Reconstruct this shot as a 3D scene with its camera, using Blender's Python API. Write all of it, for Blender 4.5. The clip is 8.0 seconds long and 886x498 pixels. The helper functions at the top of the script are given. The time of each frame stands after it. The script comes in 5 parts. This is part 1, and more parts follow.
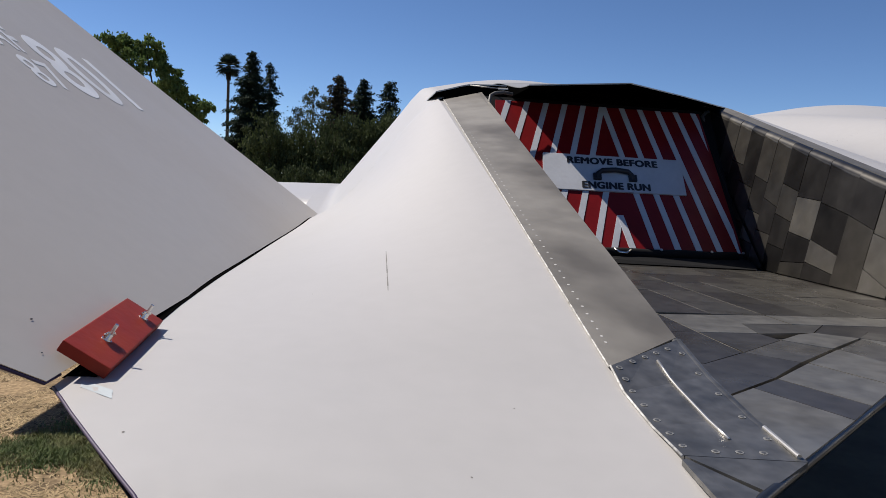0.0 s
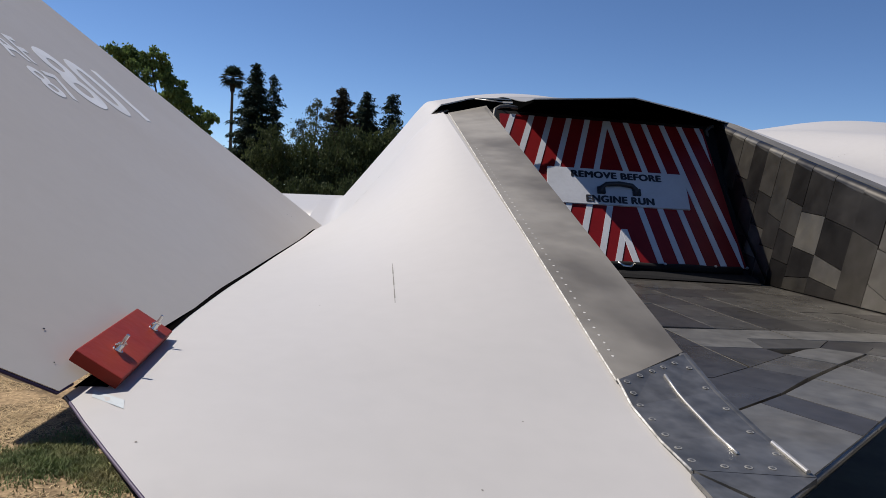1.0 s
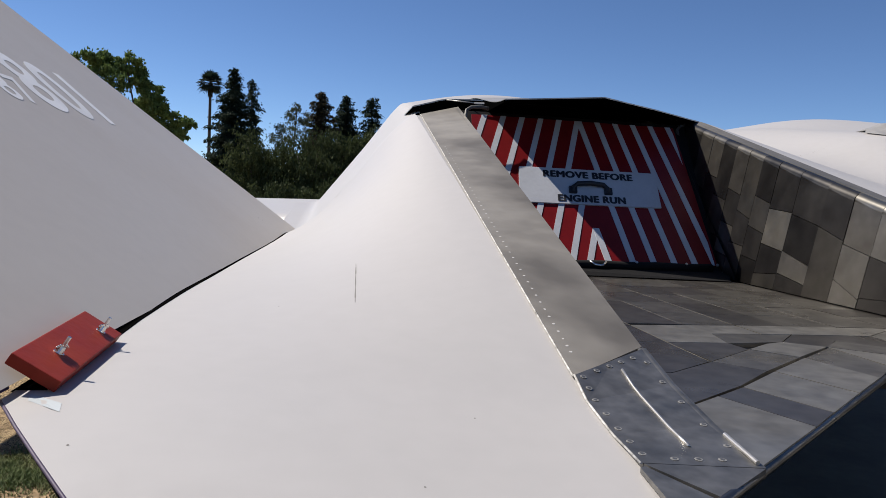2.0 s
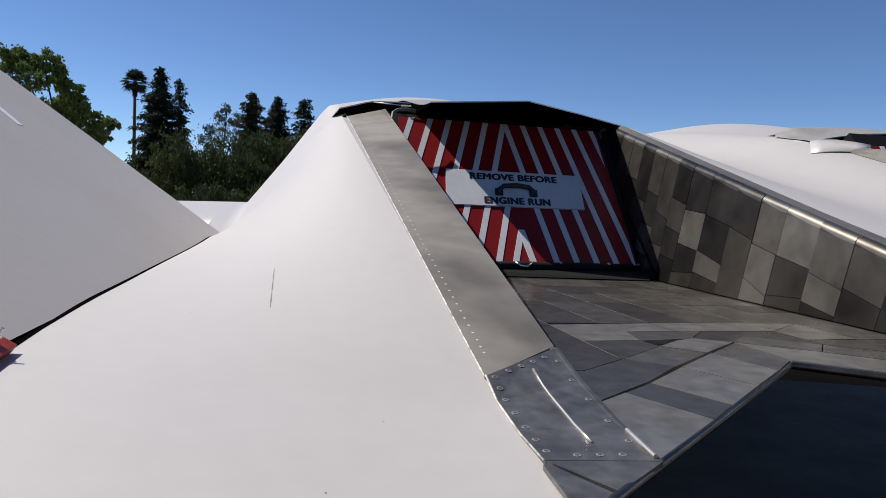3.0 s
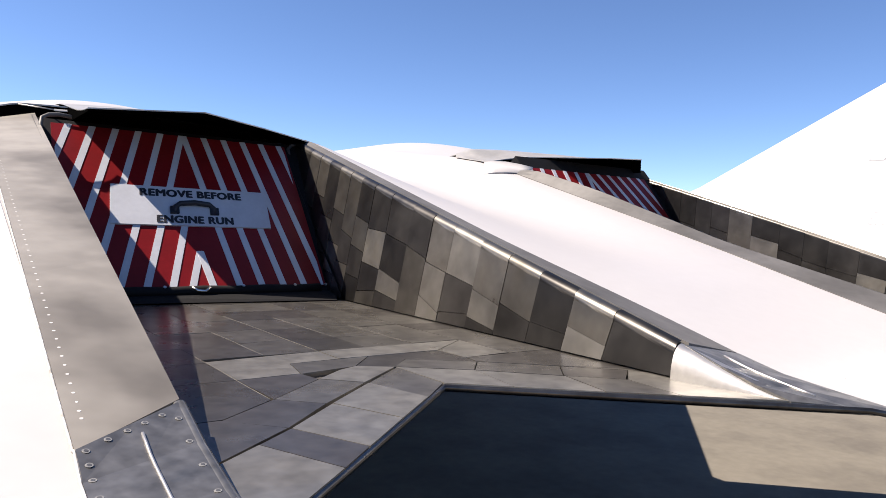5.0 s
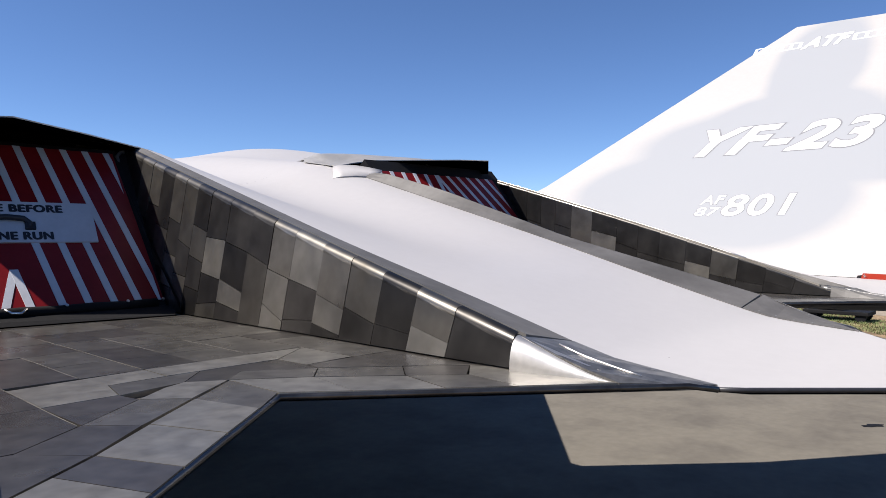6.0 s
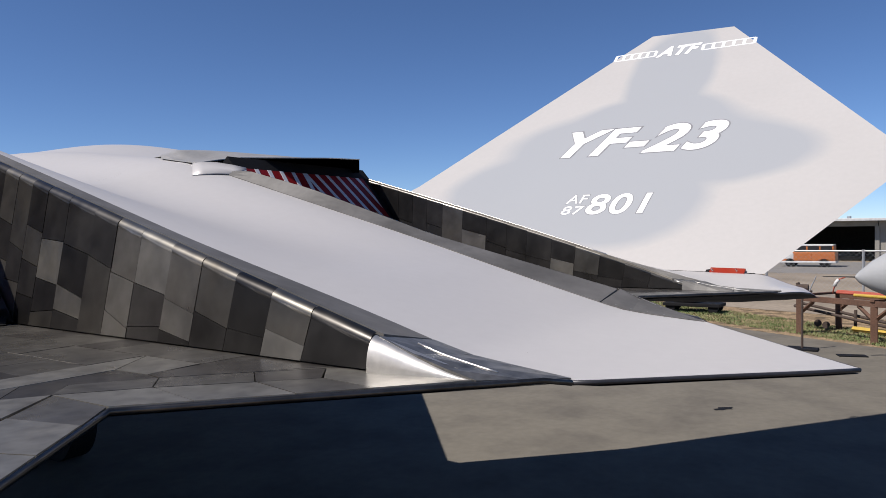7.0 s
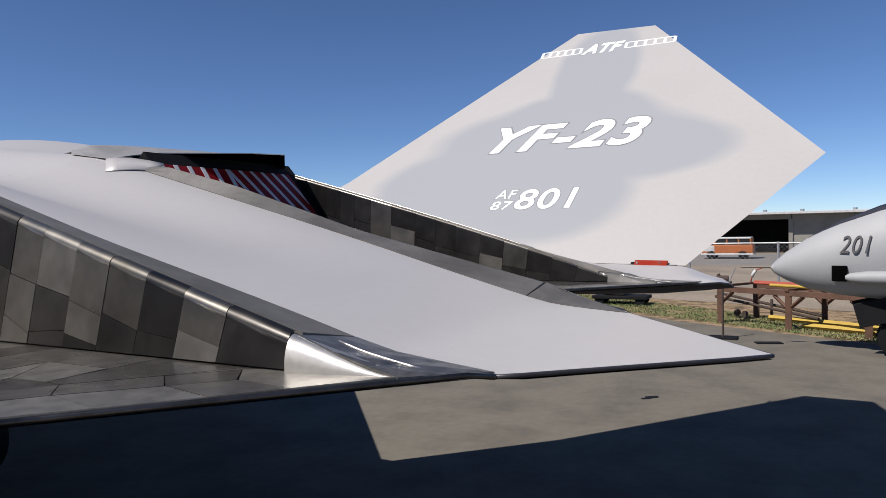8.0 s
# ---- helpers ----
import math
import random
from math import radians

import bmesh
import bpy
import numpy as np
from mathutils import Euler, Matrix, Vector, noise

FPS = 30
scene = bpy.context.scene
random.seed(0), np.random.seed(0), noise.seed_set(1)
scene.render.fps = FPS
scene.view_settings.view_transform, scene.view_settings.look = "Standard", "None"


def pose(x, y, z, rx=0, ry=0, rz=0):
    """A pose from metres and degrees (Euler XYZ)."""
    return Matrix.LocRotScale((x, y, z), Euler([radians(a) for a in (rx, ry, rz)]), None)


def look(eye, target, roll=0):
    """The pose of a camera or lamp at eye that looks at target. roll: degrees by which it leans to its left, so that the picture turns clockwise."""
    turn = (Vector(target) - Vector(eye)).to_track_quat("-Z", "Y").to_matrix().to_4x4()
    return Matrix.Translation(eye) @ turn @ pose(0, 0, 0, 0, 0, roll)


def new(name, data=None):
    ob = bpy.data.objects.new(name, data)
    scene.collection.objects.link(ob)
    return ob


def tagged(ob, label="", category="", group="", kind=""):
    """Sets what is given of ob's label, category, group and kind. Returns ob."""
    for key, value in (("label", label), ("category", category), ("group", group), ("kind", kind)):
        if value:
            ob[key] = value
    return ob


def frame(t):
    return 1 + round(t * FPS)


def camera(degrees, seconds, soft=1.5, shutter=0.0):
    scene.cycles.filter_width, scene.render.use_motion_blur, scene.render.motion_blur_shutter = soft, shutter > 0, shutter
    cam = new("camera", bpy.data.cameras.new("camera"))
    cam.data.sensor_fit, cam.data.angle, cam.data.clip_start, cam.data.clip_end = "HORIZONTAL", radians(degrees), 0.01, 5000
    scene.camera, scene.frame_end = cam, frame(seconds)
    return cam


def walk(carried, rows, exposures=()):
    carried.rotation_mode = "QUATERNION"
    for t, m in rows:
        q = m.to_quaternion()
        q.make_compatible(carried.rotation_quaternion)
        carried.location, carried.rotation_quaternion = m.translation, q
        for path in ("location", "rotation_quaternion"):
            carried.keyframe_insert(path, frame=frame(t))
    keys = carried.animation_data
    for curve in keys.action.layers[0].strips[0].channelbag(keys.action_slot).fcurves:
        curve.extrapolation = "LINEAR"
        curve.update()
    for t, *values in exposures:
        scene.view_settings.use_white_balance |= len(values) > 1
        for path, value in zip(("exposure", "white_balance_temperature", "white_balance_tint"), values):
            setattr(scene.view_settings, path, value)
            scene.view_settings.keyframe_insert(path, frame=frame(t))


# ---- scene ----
# x: to the jet's right, y: towards its nose, z: up; the jet's plane of symmetry is x = 0
cam = camera(63.62, 8.0, soft=0.85)
ROWS = [
    (0.0, -2.3510, -1.1944, 2.2715, -7.21, -5.45, 3.07),
    (0.5, -2.3688, -1.2032, 2.2755, -7.11, -4.73, 3.80),
    (1.0, -2.3617, -1.1986, 2.2722, -7.02, -4.47, 3.46),
    (2.5, -2.3032, -1.1951, 2.2632, -10.25, -3.95, 2.57),
    (3.0, -2.2881, -1.2047, 2.2680, -13.63, -3.72, 2.60),
    (3.5, -2.2472, -1.1730, 2.2528, -19.87, -3.16, 2.92),
    (4.0, -2.1950, -1.1525, 2.2676, -25.09, -2.91, 3.24),
    (4.5, -2.1464, -1.1445, 2.2897, -30.25, -2.40, 3.95),
    (5.0, -2.1267, -1.1564, 2.3022, -36.01, -1.81, 2.25),
    (6.3, -2.0305, -1.1710, 2.2852, -49.94, -1.09, -0.12),
    (6.5, -2.0139, -1.1704, 2.2845, -51.91, -1.15, -0.10),
    (7.0, -1.9855, -1.1820, 2.2805, -56.50, -1.08, -0.53),
    (7.5, -1.9571, -1.1840, 2.2746, -59.88, -1.22, -0.61),
    (8.0, -1.9419, -1.1872, 2.2725, -61.82, -1.39, -1.20),
]
EXPOSURES = [(0.0, 0.48, 6320, 10), (1.0, 0.48, 6320, 10), (2.5, 0.56, 6350, 10), (3.0, 0.54, 6300, 10), (3.5, 0.68, 6350, 10), (4.0, 0.84, 6400, 11), (4.5, 1.36, 6650, 14), (5.0, 1.36, 6650, 14), (6.3, 0.70, 6100, 12), (7.0, 0.42, 6100, 12), (8.0, 0.32, 6100, 12)]


def eye_pose(x, y, z, yaw, pitch, roll):
    """yaw to the left from +y, pitch up, roll to the left, in degrees."""
    return pose(x, y, z, 0, 0, yaw) @ pose(0, 0, 0, 90 + pitch) @ pose(0, 0, 0, 0, 0, roll)


walk(cam, [(t, eye_pose(*r)) for t, *r in ROWS], EXPOSURES)

# ---- light ----
SUN = Vector((-0.716, 0.47, 1.0)).normalized()
world = bpy.data.worlds.new("sky")
scene.world = world
world.use_nodes = True
wn, wl = world.node_tree.nodes, world.node_tree.links
sky = wn.new("ShaderNodeTexSky")
sky.sky_type = "NISHITA"
sky.sun_disc = False
sky.sun_elevation = math.asin(SUN.z)
sky.sun_rotation = math.atan2(SUN.x, SUN.y)
sky.air_density, sky.dust_density, sky.ozone_density, sky.altitude = 0.75, 0.0, 3.7, 1900
wn["Background"].inputs["Strength"].default_value = 0.078
rich = wn.new("ShaderNodeHueSaturation")
rich.inputs["Hue"].default_value, rich.inputs["Saturation"].default_value = 0.503, 1.06
wl.new(sky.outputs["Color"], rich.inputs["Color"])
wl.new(rich.outputs["Color"], wn["Background"].inputs["Color"])
sun_data = bpy.data.lights.new("sun", "SUN")
sun_data.energy, sun_data.angle, sun_data.color = 5.0, radians(0.53), (1.0, 0.91, 0.79)
sun = new("sun", sun_data)
sun.matrix_world = look(SUN * 60, (0, 0, 0))


# ---- materials ----
def material(name, color=(0.5, 0.5, 0.5), rough=0.5, metal=0.0, vary=0.12, grain=4.0, fine=60.0, bump=0.0, tint=None, spread=0.0, rough_vary=0.12, edge=(0.42, 0.72)):
    """A Principled material with noise at two scales. tint: a second colour laid in as large soft stains; spread: brightness that differs from piece to piece."""
    m = bpy.data.materials.new(name)
    m.use_nodes = True
    n, l = m.node_tree.nodes, m.node_tree.links
    b = n["Principled BSDF"]
    tc = n.new("ShaderNodeTexCoord")
    big, small = n.new("ShaderNodeTexNoise"), n.new("ShaderNodeTexNoise")
    big.inputs["Scale"].default_value, small.inputs["Scale"].default_value = grain, fine
    big.inputs["Detail"].default_value = 4.0
    for t in (big, small):
        l.new(tc.outputs["Object"], t.inputs["Vector"])
    base = n.new("ShaderNodeMix")
    base.data_type = "RGBA"
    base.inputs[6].default_value = (*color, 1)
    base.inputs[7].default_value = (*(tint or [c * 0.8 for c in color]), 1)
    ramp = n.new("ShaderNodeMapRange")
    ramp.inputs["From Min"].default_value, ramp.inputs["From Max"].default_value = edge
    l.new(big.outputs["Fac"], ramp.inputs["Value"])
    l.new(ramp.outputs["Result"], base.inputs[0])
    scale = n.new("ShaderNodeMapRange")
    scale.inputs["To Min"].default_value, scale.inputs["To Max"].default_value = 1 - vary, 1 + vary
    scale.inputs["From Min"].default_value, scale.inputs["From Max"].default_value = 0.25, 0.75
    l.new(small.outputs["Fac"], scale.inputs["Value"])
    gain = scale.outputs["Result"]
    if spread:
        info = n.new("ShaderNodeObjectInfo")
        per = n.new("ShaderNodeMapRange")
        per.inputs["To Min"].default_value, per.inputs["To Max"].default_value = 1 - spread, 1 + spread
        l.new(info.outputs["Random"], per.inputs["Value"])
        both = n.new("ShaderNodeMath")
        both.operation = "MULTIPLY"
        l.new(gain, both.inputs[0])
        l.new(per.outputs["Result"], both.inputs[1])
        gain = both.outputs[0]
    mul = n.new("ShaderNodeVectorMath")
    mul.operation = "SCALE"
    l.new(base.outputs[2], mul.inputs[0])
    l.new(gain, mul.inputs["Scale"])
    l.new(mul.outputs[0], b.inputs["Base Color"])
    rr = n.new("ShaderNodeMapRange")
    rr.inputs["To Min"].default_value, rr.inputs["To Max"].default_value = max(0.02, rough - rough_vary), min(1, rough + rough_vary)
    l.new(big.outputs["Fac"], rr.inputs["Value"])
    l.new(rr.outputs["Result"], b.inputs["Roughness"])
    b.inputs["Metallic"].default_value = metal
    if bump:
        bp = n.new("ShaderNodeBump")
        bp.inputs["Strength"].default_value, bp.inputs["Distance"].default_value = bump, 0.01
        l.new(small.outputs["Fac"], bp.inputs["Height"])
        l.new(bp.outputs["Normal"], b.inputs["Normal"])
    return m


PAINT = material("white_grey_paint", (0.402, 0.390, 0.385), 0.42, vary=0.02, grain=0.7, fine=25, tint=(0.371, 0.363, 0.358), bump=0.02, rough_vary=0.08)
STEEL = material("heat_tinted_steel", (0.146, 0.138, 0.123), 0.36, 0.9, vary=0.22, grain=7, fine=15, tint=(0.106, 0.097, 0.082), spread=0.3, bump=0.02, rough_vary=0.2)
STEEL_DARK = material("dark_heat_steel", (0.057, 0.054, 0.051), 0.36, 0.9, vary=0.22, grain=7, fine=15, tint=(0.055, 0.052, 0.048), spread=0.3, bump=0.02, rough_vary=0.2)
STEEL_LIGHT = material("light_heat_steel", (0.211, 0.203, 0.185), 0.38, 0.88, vary=0.20, grain=8, fine=15, tint=(0.185, 0.173, 0.149), spread=0.15, bump=0.02, rough_vary=0.2)
DECK = material("floor_steel", (0.179, 0.170, 0.155), 0.31, 0.75, vary=0.26, grain=5, fine=28, tint=(0.115, 0.107, 0.094), spread=0.12, bump=0.02, rough_vary=0.22)
DECK_DARK = material("dark_floor_steel", (0.122, 0.114, 0.105), 0.31, 0.75, vary=0.26, grain=5, fine=28, tint=(0.081, 0.074, 0.069), spread=0.12, bump=0.02, rough_vary=0.22)
DECK_LIGHT = material("light_floor_steel", (0.248, 0.238, 0.216), 0.36, 0.7, vary=0.26, grain=5, fine=28, tint=(0.191, 0.181, 0.160), spread=0.08, bump=0.02, rough_vary=0.22)
FLANGE = material("brushed_titanium", (0.318, 0.293, 0.250), 0.47, 0.40, vary=0.09, grain=2.4, fine=16, tint=(0.145, 0.132, 0.112), bump=0.008, spread=0.06, edge=(0.41, 0.60))
FLAP_TOP = material("bare_flap_metal", (0.400, 0.386, 0.360), 0.4, 0.4, vary=0.06, grain=6, fine=50, tint=(0.280, 0.274, 0.257), bump=0.02)
RIVET = material("rivet_steel", (0.50, 0.49, 0.47), 0.6, 0.2, vary=0.05)
RING = material("worn_screw_ring", (0.20, 0.20, 0.20), 0.6, 0.3, vary=0.3, grain=60, fine=150)
FLANGE_DARK = material("dull_dark_titanium", (0.128, 0.123, 0.117), 0.6, 0.25, vary=0.10, grain=4, fine=30, tint=(0.078, 0.075, 0.071), bump=0.006)
EDGE_DARK = material("dark_edge_seal", (0.035, 0.035, 0.04), 0.45, 0.2, vary=0.2)
# purple colour fringe of the lens along bright edges, put into the edge's colour
EDGE_FRINGE = material("dark_edge_fringe", (0.030, 0.014, 0.055), 0.6)
PANEL = material("polished_panel_steel", (0.190, 0.184, 0.172), 0.38, 0.72, vary=0.3, grain=14, fine=40, tint=(0.095, 0.099, 0.105), bump=0.03)
BRIGHT = material("bright_rolled_metal", (0.60, 0.58, 0.545), 0.36, 0.85, vary=0.08, grain=10, fine=60)
CHROME = material("bright_bare_metal", (0.72, 0.71, 0.69), 0.22, 1.0, vary=0.05, grain=12, fine=80)
LIP = material("worn_edge_steel", (0.110, 0.107, 0.105), 0.32, 0.9, vary=0.15, grain=14, fine=60, tint=(0.050, 0.048, 0.047))
SEALANT_WHITE = material("worn_white_sealant", (0.467, 0.460, 0.447), 0.7, vary=0.4, grain=35, fine=120, tint=(0.167, 0.160, 0.147))
SEALANT = material("pale_sealant", (0.115, 0.106, 0.093), 0.7, vary=0.3, grain=20, fine=90)
JOINT = material("dark_sealant", (0.045, 0.04, 0.035), 0.7)
# darker than the jet's paint, to deepen the shade under it by colour
UNDER = material("shade_dark_underside", (0.07, 0.07, 0.072), 0.6, vary=0.06)
BLACK = material("black_rubber", (0.009, 0.009, 0.010), 0.7, bump=0.1)
BLACK.node_tree.nodes["Principled BSDF"].inputs["Specular IOR Level"].default_value = 0.15
RED = material("red_vinyl", (0.180, 0.008, 0.010), 0.4, vary=0.06, grain=6, fine=40, bump=0.06)
RED.node_tree.nodes["Principled BSDF"].inputs["Specular IOR Level"].default_value = 0.2
SIGN_WHITE = material("white_vinyl", (0.527, 0.540, 0.570), 0.4, vary=0.03, bump=0.05)
MARKING = material("white_marking_paint", (0.78, 0.78, 0.78), 0.45, vary=0.02)
OUTLINE = material("grey_outline_paint", (0.20, 0.20, 0.21), 0.5, vary=0.05)
INK = material("black_ink", (0.015, 0.015, 0.02), 0.5)
# near-zero matt black: deep shade of nozzle, gaps and openings put into the colour
SHADE_BLACK = material("deep_shade_black", (0.0025, 0.0025, 0.0025), 0.9)
SHADE_BLACK.node_tree.nodes["Principled BSDF"].inputs["Specular IOR Level"].default_value = 0.0
CLAMP_RED = material("red_painted_wood", (0.225, 0.020, 0.008), 0.5, vary=0.08, grain=10, fine=60, tint=(0.25, 0.030, 0.012), bump=0.08)
CLAMP_RED.node_tree.nodes["Principled BSDF"].inputs["Specular IOR Level"].default_value = 0.2


PAINT.node_tree.nodes["Principled BSDF"].inputs["Specular IOR Level"].default_value = 0.6


# ---- building helpers ----
def link_mesh(name, verts, faces, mat, parent=None, label="", smooth=False):
    me = bpy.data.meshes.new(name)
    me.from_pydata([tuple(v) for v in verts], [], [tuple(f) for f in faces])
    me.materials.append(mat)
    if smooth:
        me.shade_smooth()
    me.update()
    ob = new(name, me)
    if parent:
        ob.parent = parent
    if label:
        ob["label"] = label
    return ob


def part(name, bm, mat, parent=None, label="", smooth=False):
    me = bpy.data.meshes.new(name)
    bmesh.ops.recalc_face_normals(bm, faces=bm.faces[:])
    bm.to_mesh(me)
    bm.free()
    me.materials.append(mat)
    if smooth:
        me.shade_smooth()
    ob = new(name, me)
    if parent:
        ob.parent = parent
    if label:
        ob["label"] = label
    return ob


def thing(name, label, category, at=(0, 0, 0), group="", kind=""):
    ob = new(name)
    ob.empty_display_size = 0.1
    ob.location = at
    return tagged(ob, label, category, group, kind)


def add_box(bm, size, m=None, bevel=0.0):
    r = bmesh.ops.create_cube(bm, size=1.0, matrix=(m or Matrix()) @ Matrix.Diagonal((*size, 1)))
    if bevel:
        vs = set(r["verts"])
        es = [e for e in bm.edges if e.verts[0] in vs and e.verts[1] in vs]
        bmesh.ops.bevel(bm, geom=es, offset=bevel, segments=2, affect="EDGES", profile=0.6)


def add_rod(bm, a, b, r1, r2=None, seg=10):
    a, b = Vector(a), Vector(b)
    d = b - a
    m = Matrix.Translation((a + b) / 2) @ d.to_track_quat("Z", "Y").to_matrix().to_4x4()
    bmesh.ops.create_cone(bm, cap_ends=True, segments=seg, radius1=r1, radius2=r1 if r2 is None else r2, depth=d.length, matrix=m)


def box(name, size, m, mat, parent=None, bevel=0.0, label=""):
    bm = bmesh.new()
    add_box(bm, size, m, bevel)
    return part(name, bm, mat, parent, label)


def rod(name, a, b, r1, mat, parent=None, r2=None, seg=10, label=""):
    bm = bmesh.new()
    add_rod(bm, a, b, r1, r2, seg)
    return part(name, bm, mat, parent, label, smooth=False)


def tube(name, pts, radius, mat, parent=None, seg=8, label="", squash=1.0):
    """A round bar swept along a line of points."""
    pts = [Vector(p) for p in pts]
    vs, fs = [], []
    for i, p in enumerate(pts):
        d = (pts[min(i + 1, len(pts) - 1)] - pts[max(i - 1, 0)]).normalized()
        side = d.cross(Vector((0, 0, 1)))
        side = side.normalized() if side.length > 1e-4 else Vector((1, 0, 0))
        up = side.cross(d).normalized()
        for k in range(seg):
            a = 2 * math.pi * k / seg
            vs.append(p + side * math.cos(a) * radius + up * math.sin(a) * radius * squash)
    for i in range(len(pts) - 1):
        for k in range(seg):
            k2 = (k + 1) % seg
            fs.append((i * seg + k, i * seg + k2, (i + 1) * seg + k2, (i + 1) * seg + k))
    fs.append(tuple(range(seg))[::-1])
    fs.append(tuple((len(pts) - 1) * seg + k for k in range(seg)))
    return link_mesh(name, vs, fs, mat, parent, label, smooth=True)


def letters(name, text, m, width, height, mat, parent, shear=0.0, bold=0.0, depth=0.0015, label="", fat=0.0):
    """Raised lettering in the built-in font, fitted to width and height, in the plane of m (x along the line, y up, z out); fat thickens the strokes."""
    cu = bpy.data.curves.new(name, "FONT")
    cu.body, cu.shear, cu.offset, cu.extrude, cu.space_character = text, shear, bold, 0.01, 1.08
    ob = bpy.data.objects.new(name, cu)
    scene.collection.objects.link(ob)
    dg = bpy.context.evaluated_depsgraph_get()
    me = bpy.data.meshes.new_from_object(ob.evaluated_get(dg))
    bpy.data.objects.remove(ob)
    bpy.data.curves.remove(cu)
    co = np.array([v.co[:] for v in me.vertices])
    lo, hi = co.min(0), co.max(0)
    for v in me.vertices:
        v.co = m @ Vector(((v.co.x - lo[0]) / (hi[0] - lo[0]) * width, (v.co.y - lo[1]) / (hi[1] - lo[1]) * height, (v.co.z - lo[2]) / max(hi[2] - lo[2], 1e-6) * depth))
    if fat:
        axes = m.to_3x3()
        vs, fs = [], []
        for k, (dx, dy) in enumerate(((0, 0), (-1, 0.3), (1, -0.3), (0.4, 0.6), (-0.4, -0.6))):
            n, d = len(vs), axes @ Vector((dx * fat, dy * fat, 0.00008 * k))
            vs += [v.co + d for v in me.vertices]
            fs += [tuple(n + i for i in p.vertices) for p in me.polygons]
        bpy.data.meshes.remove(me)
        me = bpy.data.meshes.new(name)
        me.from_pydata([tuple(v) for v in vs], [], fs)
    me.materials.clear()
    me.materials.append(mat)
    me.name = name
    out = new(name, me)
    out.parent = parent
    if label:
        out["label"] = label
    return out


def smooth01(t):
    t = min(1.0, max(0.0, t))
    return t * t * (3 - 2 * t)


def flip(pts, side):
    """Mirror to the other half of the jet: side -1 is the port half, in which all was laid out, +1 the starboard one."""
    return [(-p[0] if side > 0 else p[0], *p[1:]) for p in pts]


# ---- the jet: plan and height of its skin ----
TOOTH = [(2.14, -0.73), (2.36, -0.745), (2.45, -0.71), (2.492, -0.667), (2.53, -0.612), (2.572, -0.55), (2.615, -0.485), (2.66, -0.412)]


def trail(a):
    """y of the sawtooth trailing edge at the distance a from the centre line."""
    if a < 1.27:
        return -1.07 + 1.07 * a / 1.27
    if a < 2.14:
        return -0.839 * (a - 1.27)
    for (a0, y0), (a1, y1) in zip(TOOTH, TOOTH[1:]):
        if a <= a1:
            break
    return y0 + (y1 - y0) * (a - a0) / (a1 - a0)


LOW_RIDGE = [(-1.2, 1.950), (-1.0, 1.953), (-0.8, 1.962), (-0.6, 1.970), (-0.5, 1.979), (-0.4, 1.988), (-0.3, 2.000), (-0.217, 2.021), (-0.1, 2.054)]


def ridge(y):
    """Height of the nacelle's shoulders: the flanges of the exhaust trough, and the nacelle ahead of them."""
    if y < -0.1:
        for (y0, z0), (y1, z1) in zip(LOW_RIDGE, LOW_RIDGE[1:]):
            if y <= y1:
                break
        return z0 + (z1 - z0) * max(0.0, y - y0) / (y1 - y0)
    if y < 2.2:
        return 2.02 + 0.284 * (y + 0.22)
    return 2.707 + 0.12 * smooth01((y - 2.2) / 1.8) + 0.05 * (1 - math.exp(-(y - 2.2) / 0.3) if y < 3.0 else 1)


def root(y):
    return 2.033 + 0.014 * smooth01((y + 0.45) / 0.85) - 0.012 * smooth01((y - 0.8) / 1.4) + 0.06 * max(0.0, min(2.2, y - 2.7)) - 0.05 * max(0.0, -0.43 - y)


def middle(y):
    return 1.951 + 0.135 * max(0.0, min(5.5, y + 1.07)) + 0.02 * smooth01((y + 1.07) / 0.5)


def shoulder_drop(y):
    """How far the outboard shoulder lies under the ridge line."""
    return 0.022 * max(0.0, min(2.42, y + 0.22)) * (1 - smooth01((y - 2.3) / 1.2))


def skin(a, y):
    """Height of the jet's upper skin at the distance a from the centre line."""
    e = ridge(y) - shoulder_drop(y) * smooth01((a - 1.6) / 0.36)
    far = smooth01((y - 2.2) / 1.8)
    if a > 1.96:
        s = min(1.0, (a - 1.96) / 0.66)
        r = root(y)
        droop = 0.04 * smooth01((-0.64 - y) / 0.11) * smooth01((a - 2.0) / 0.35)
        ahead = smooth01((y - 2.2) / 0.5)
        slope = max(0.0, 1 - max(0.0, a - 1.95) / 0.555)
        return r - droop + (e - r) * (ahead * slope + (1 - ahead) * (0.45 * (1 - s) + 0.55 * ((1 + math.cos(math.pi * s)) / 2) ** (1.35 + 0.2 * smooth01((y - 1.2) / 0.8))))
    if a < 0.6:
        s = (0.6 - a) / 0.6
        c = e - 0.55 * (e - min(middle(y), e))
        return c + (e - c) * (1 + math.cos(math.pi * s)) / 2
    return e + (0.02 + 0.10 * far) * math.sin(math.pi * (a - 0.6) / 1.36)


def floor_out(y):
    """Distance from the centre line of the trough's outboard wall, and of its inboard one."""
    return 1.80 - 0.02 * y


def floor_in(y):
    return 0.772 - 0.02 * y


def wall_in_x(y, z):
    return -(0.763 - 0.15 * (z - 2.0) - 0.025 * (y - 0.5))


def wall_out_x(y, z):
    return -(1.820 - 0.0275 * y)


def wall_top_out(y, side=-1):
    """Heights of a trough's outboard and inboard walls; the starboard ones stand higher towards the nozzle."""
    return 2.036 + 0.279 * (y + 0.113) + (0.07 * (1 - math.exp(-max(0.0, y + 0.168) / 0.8)) if side > 0 else 0.0)


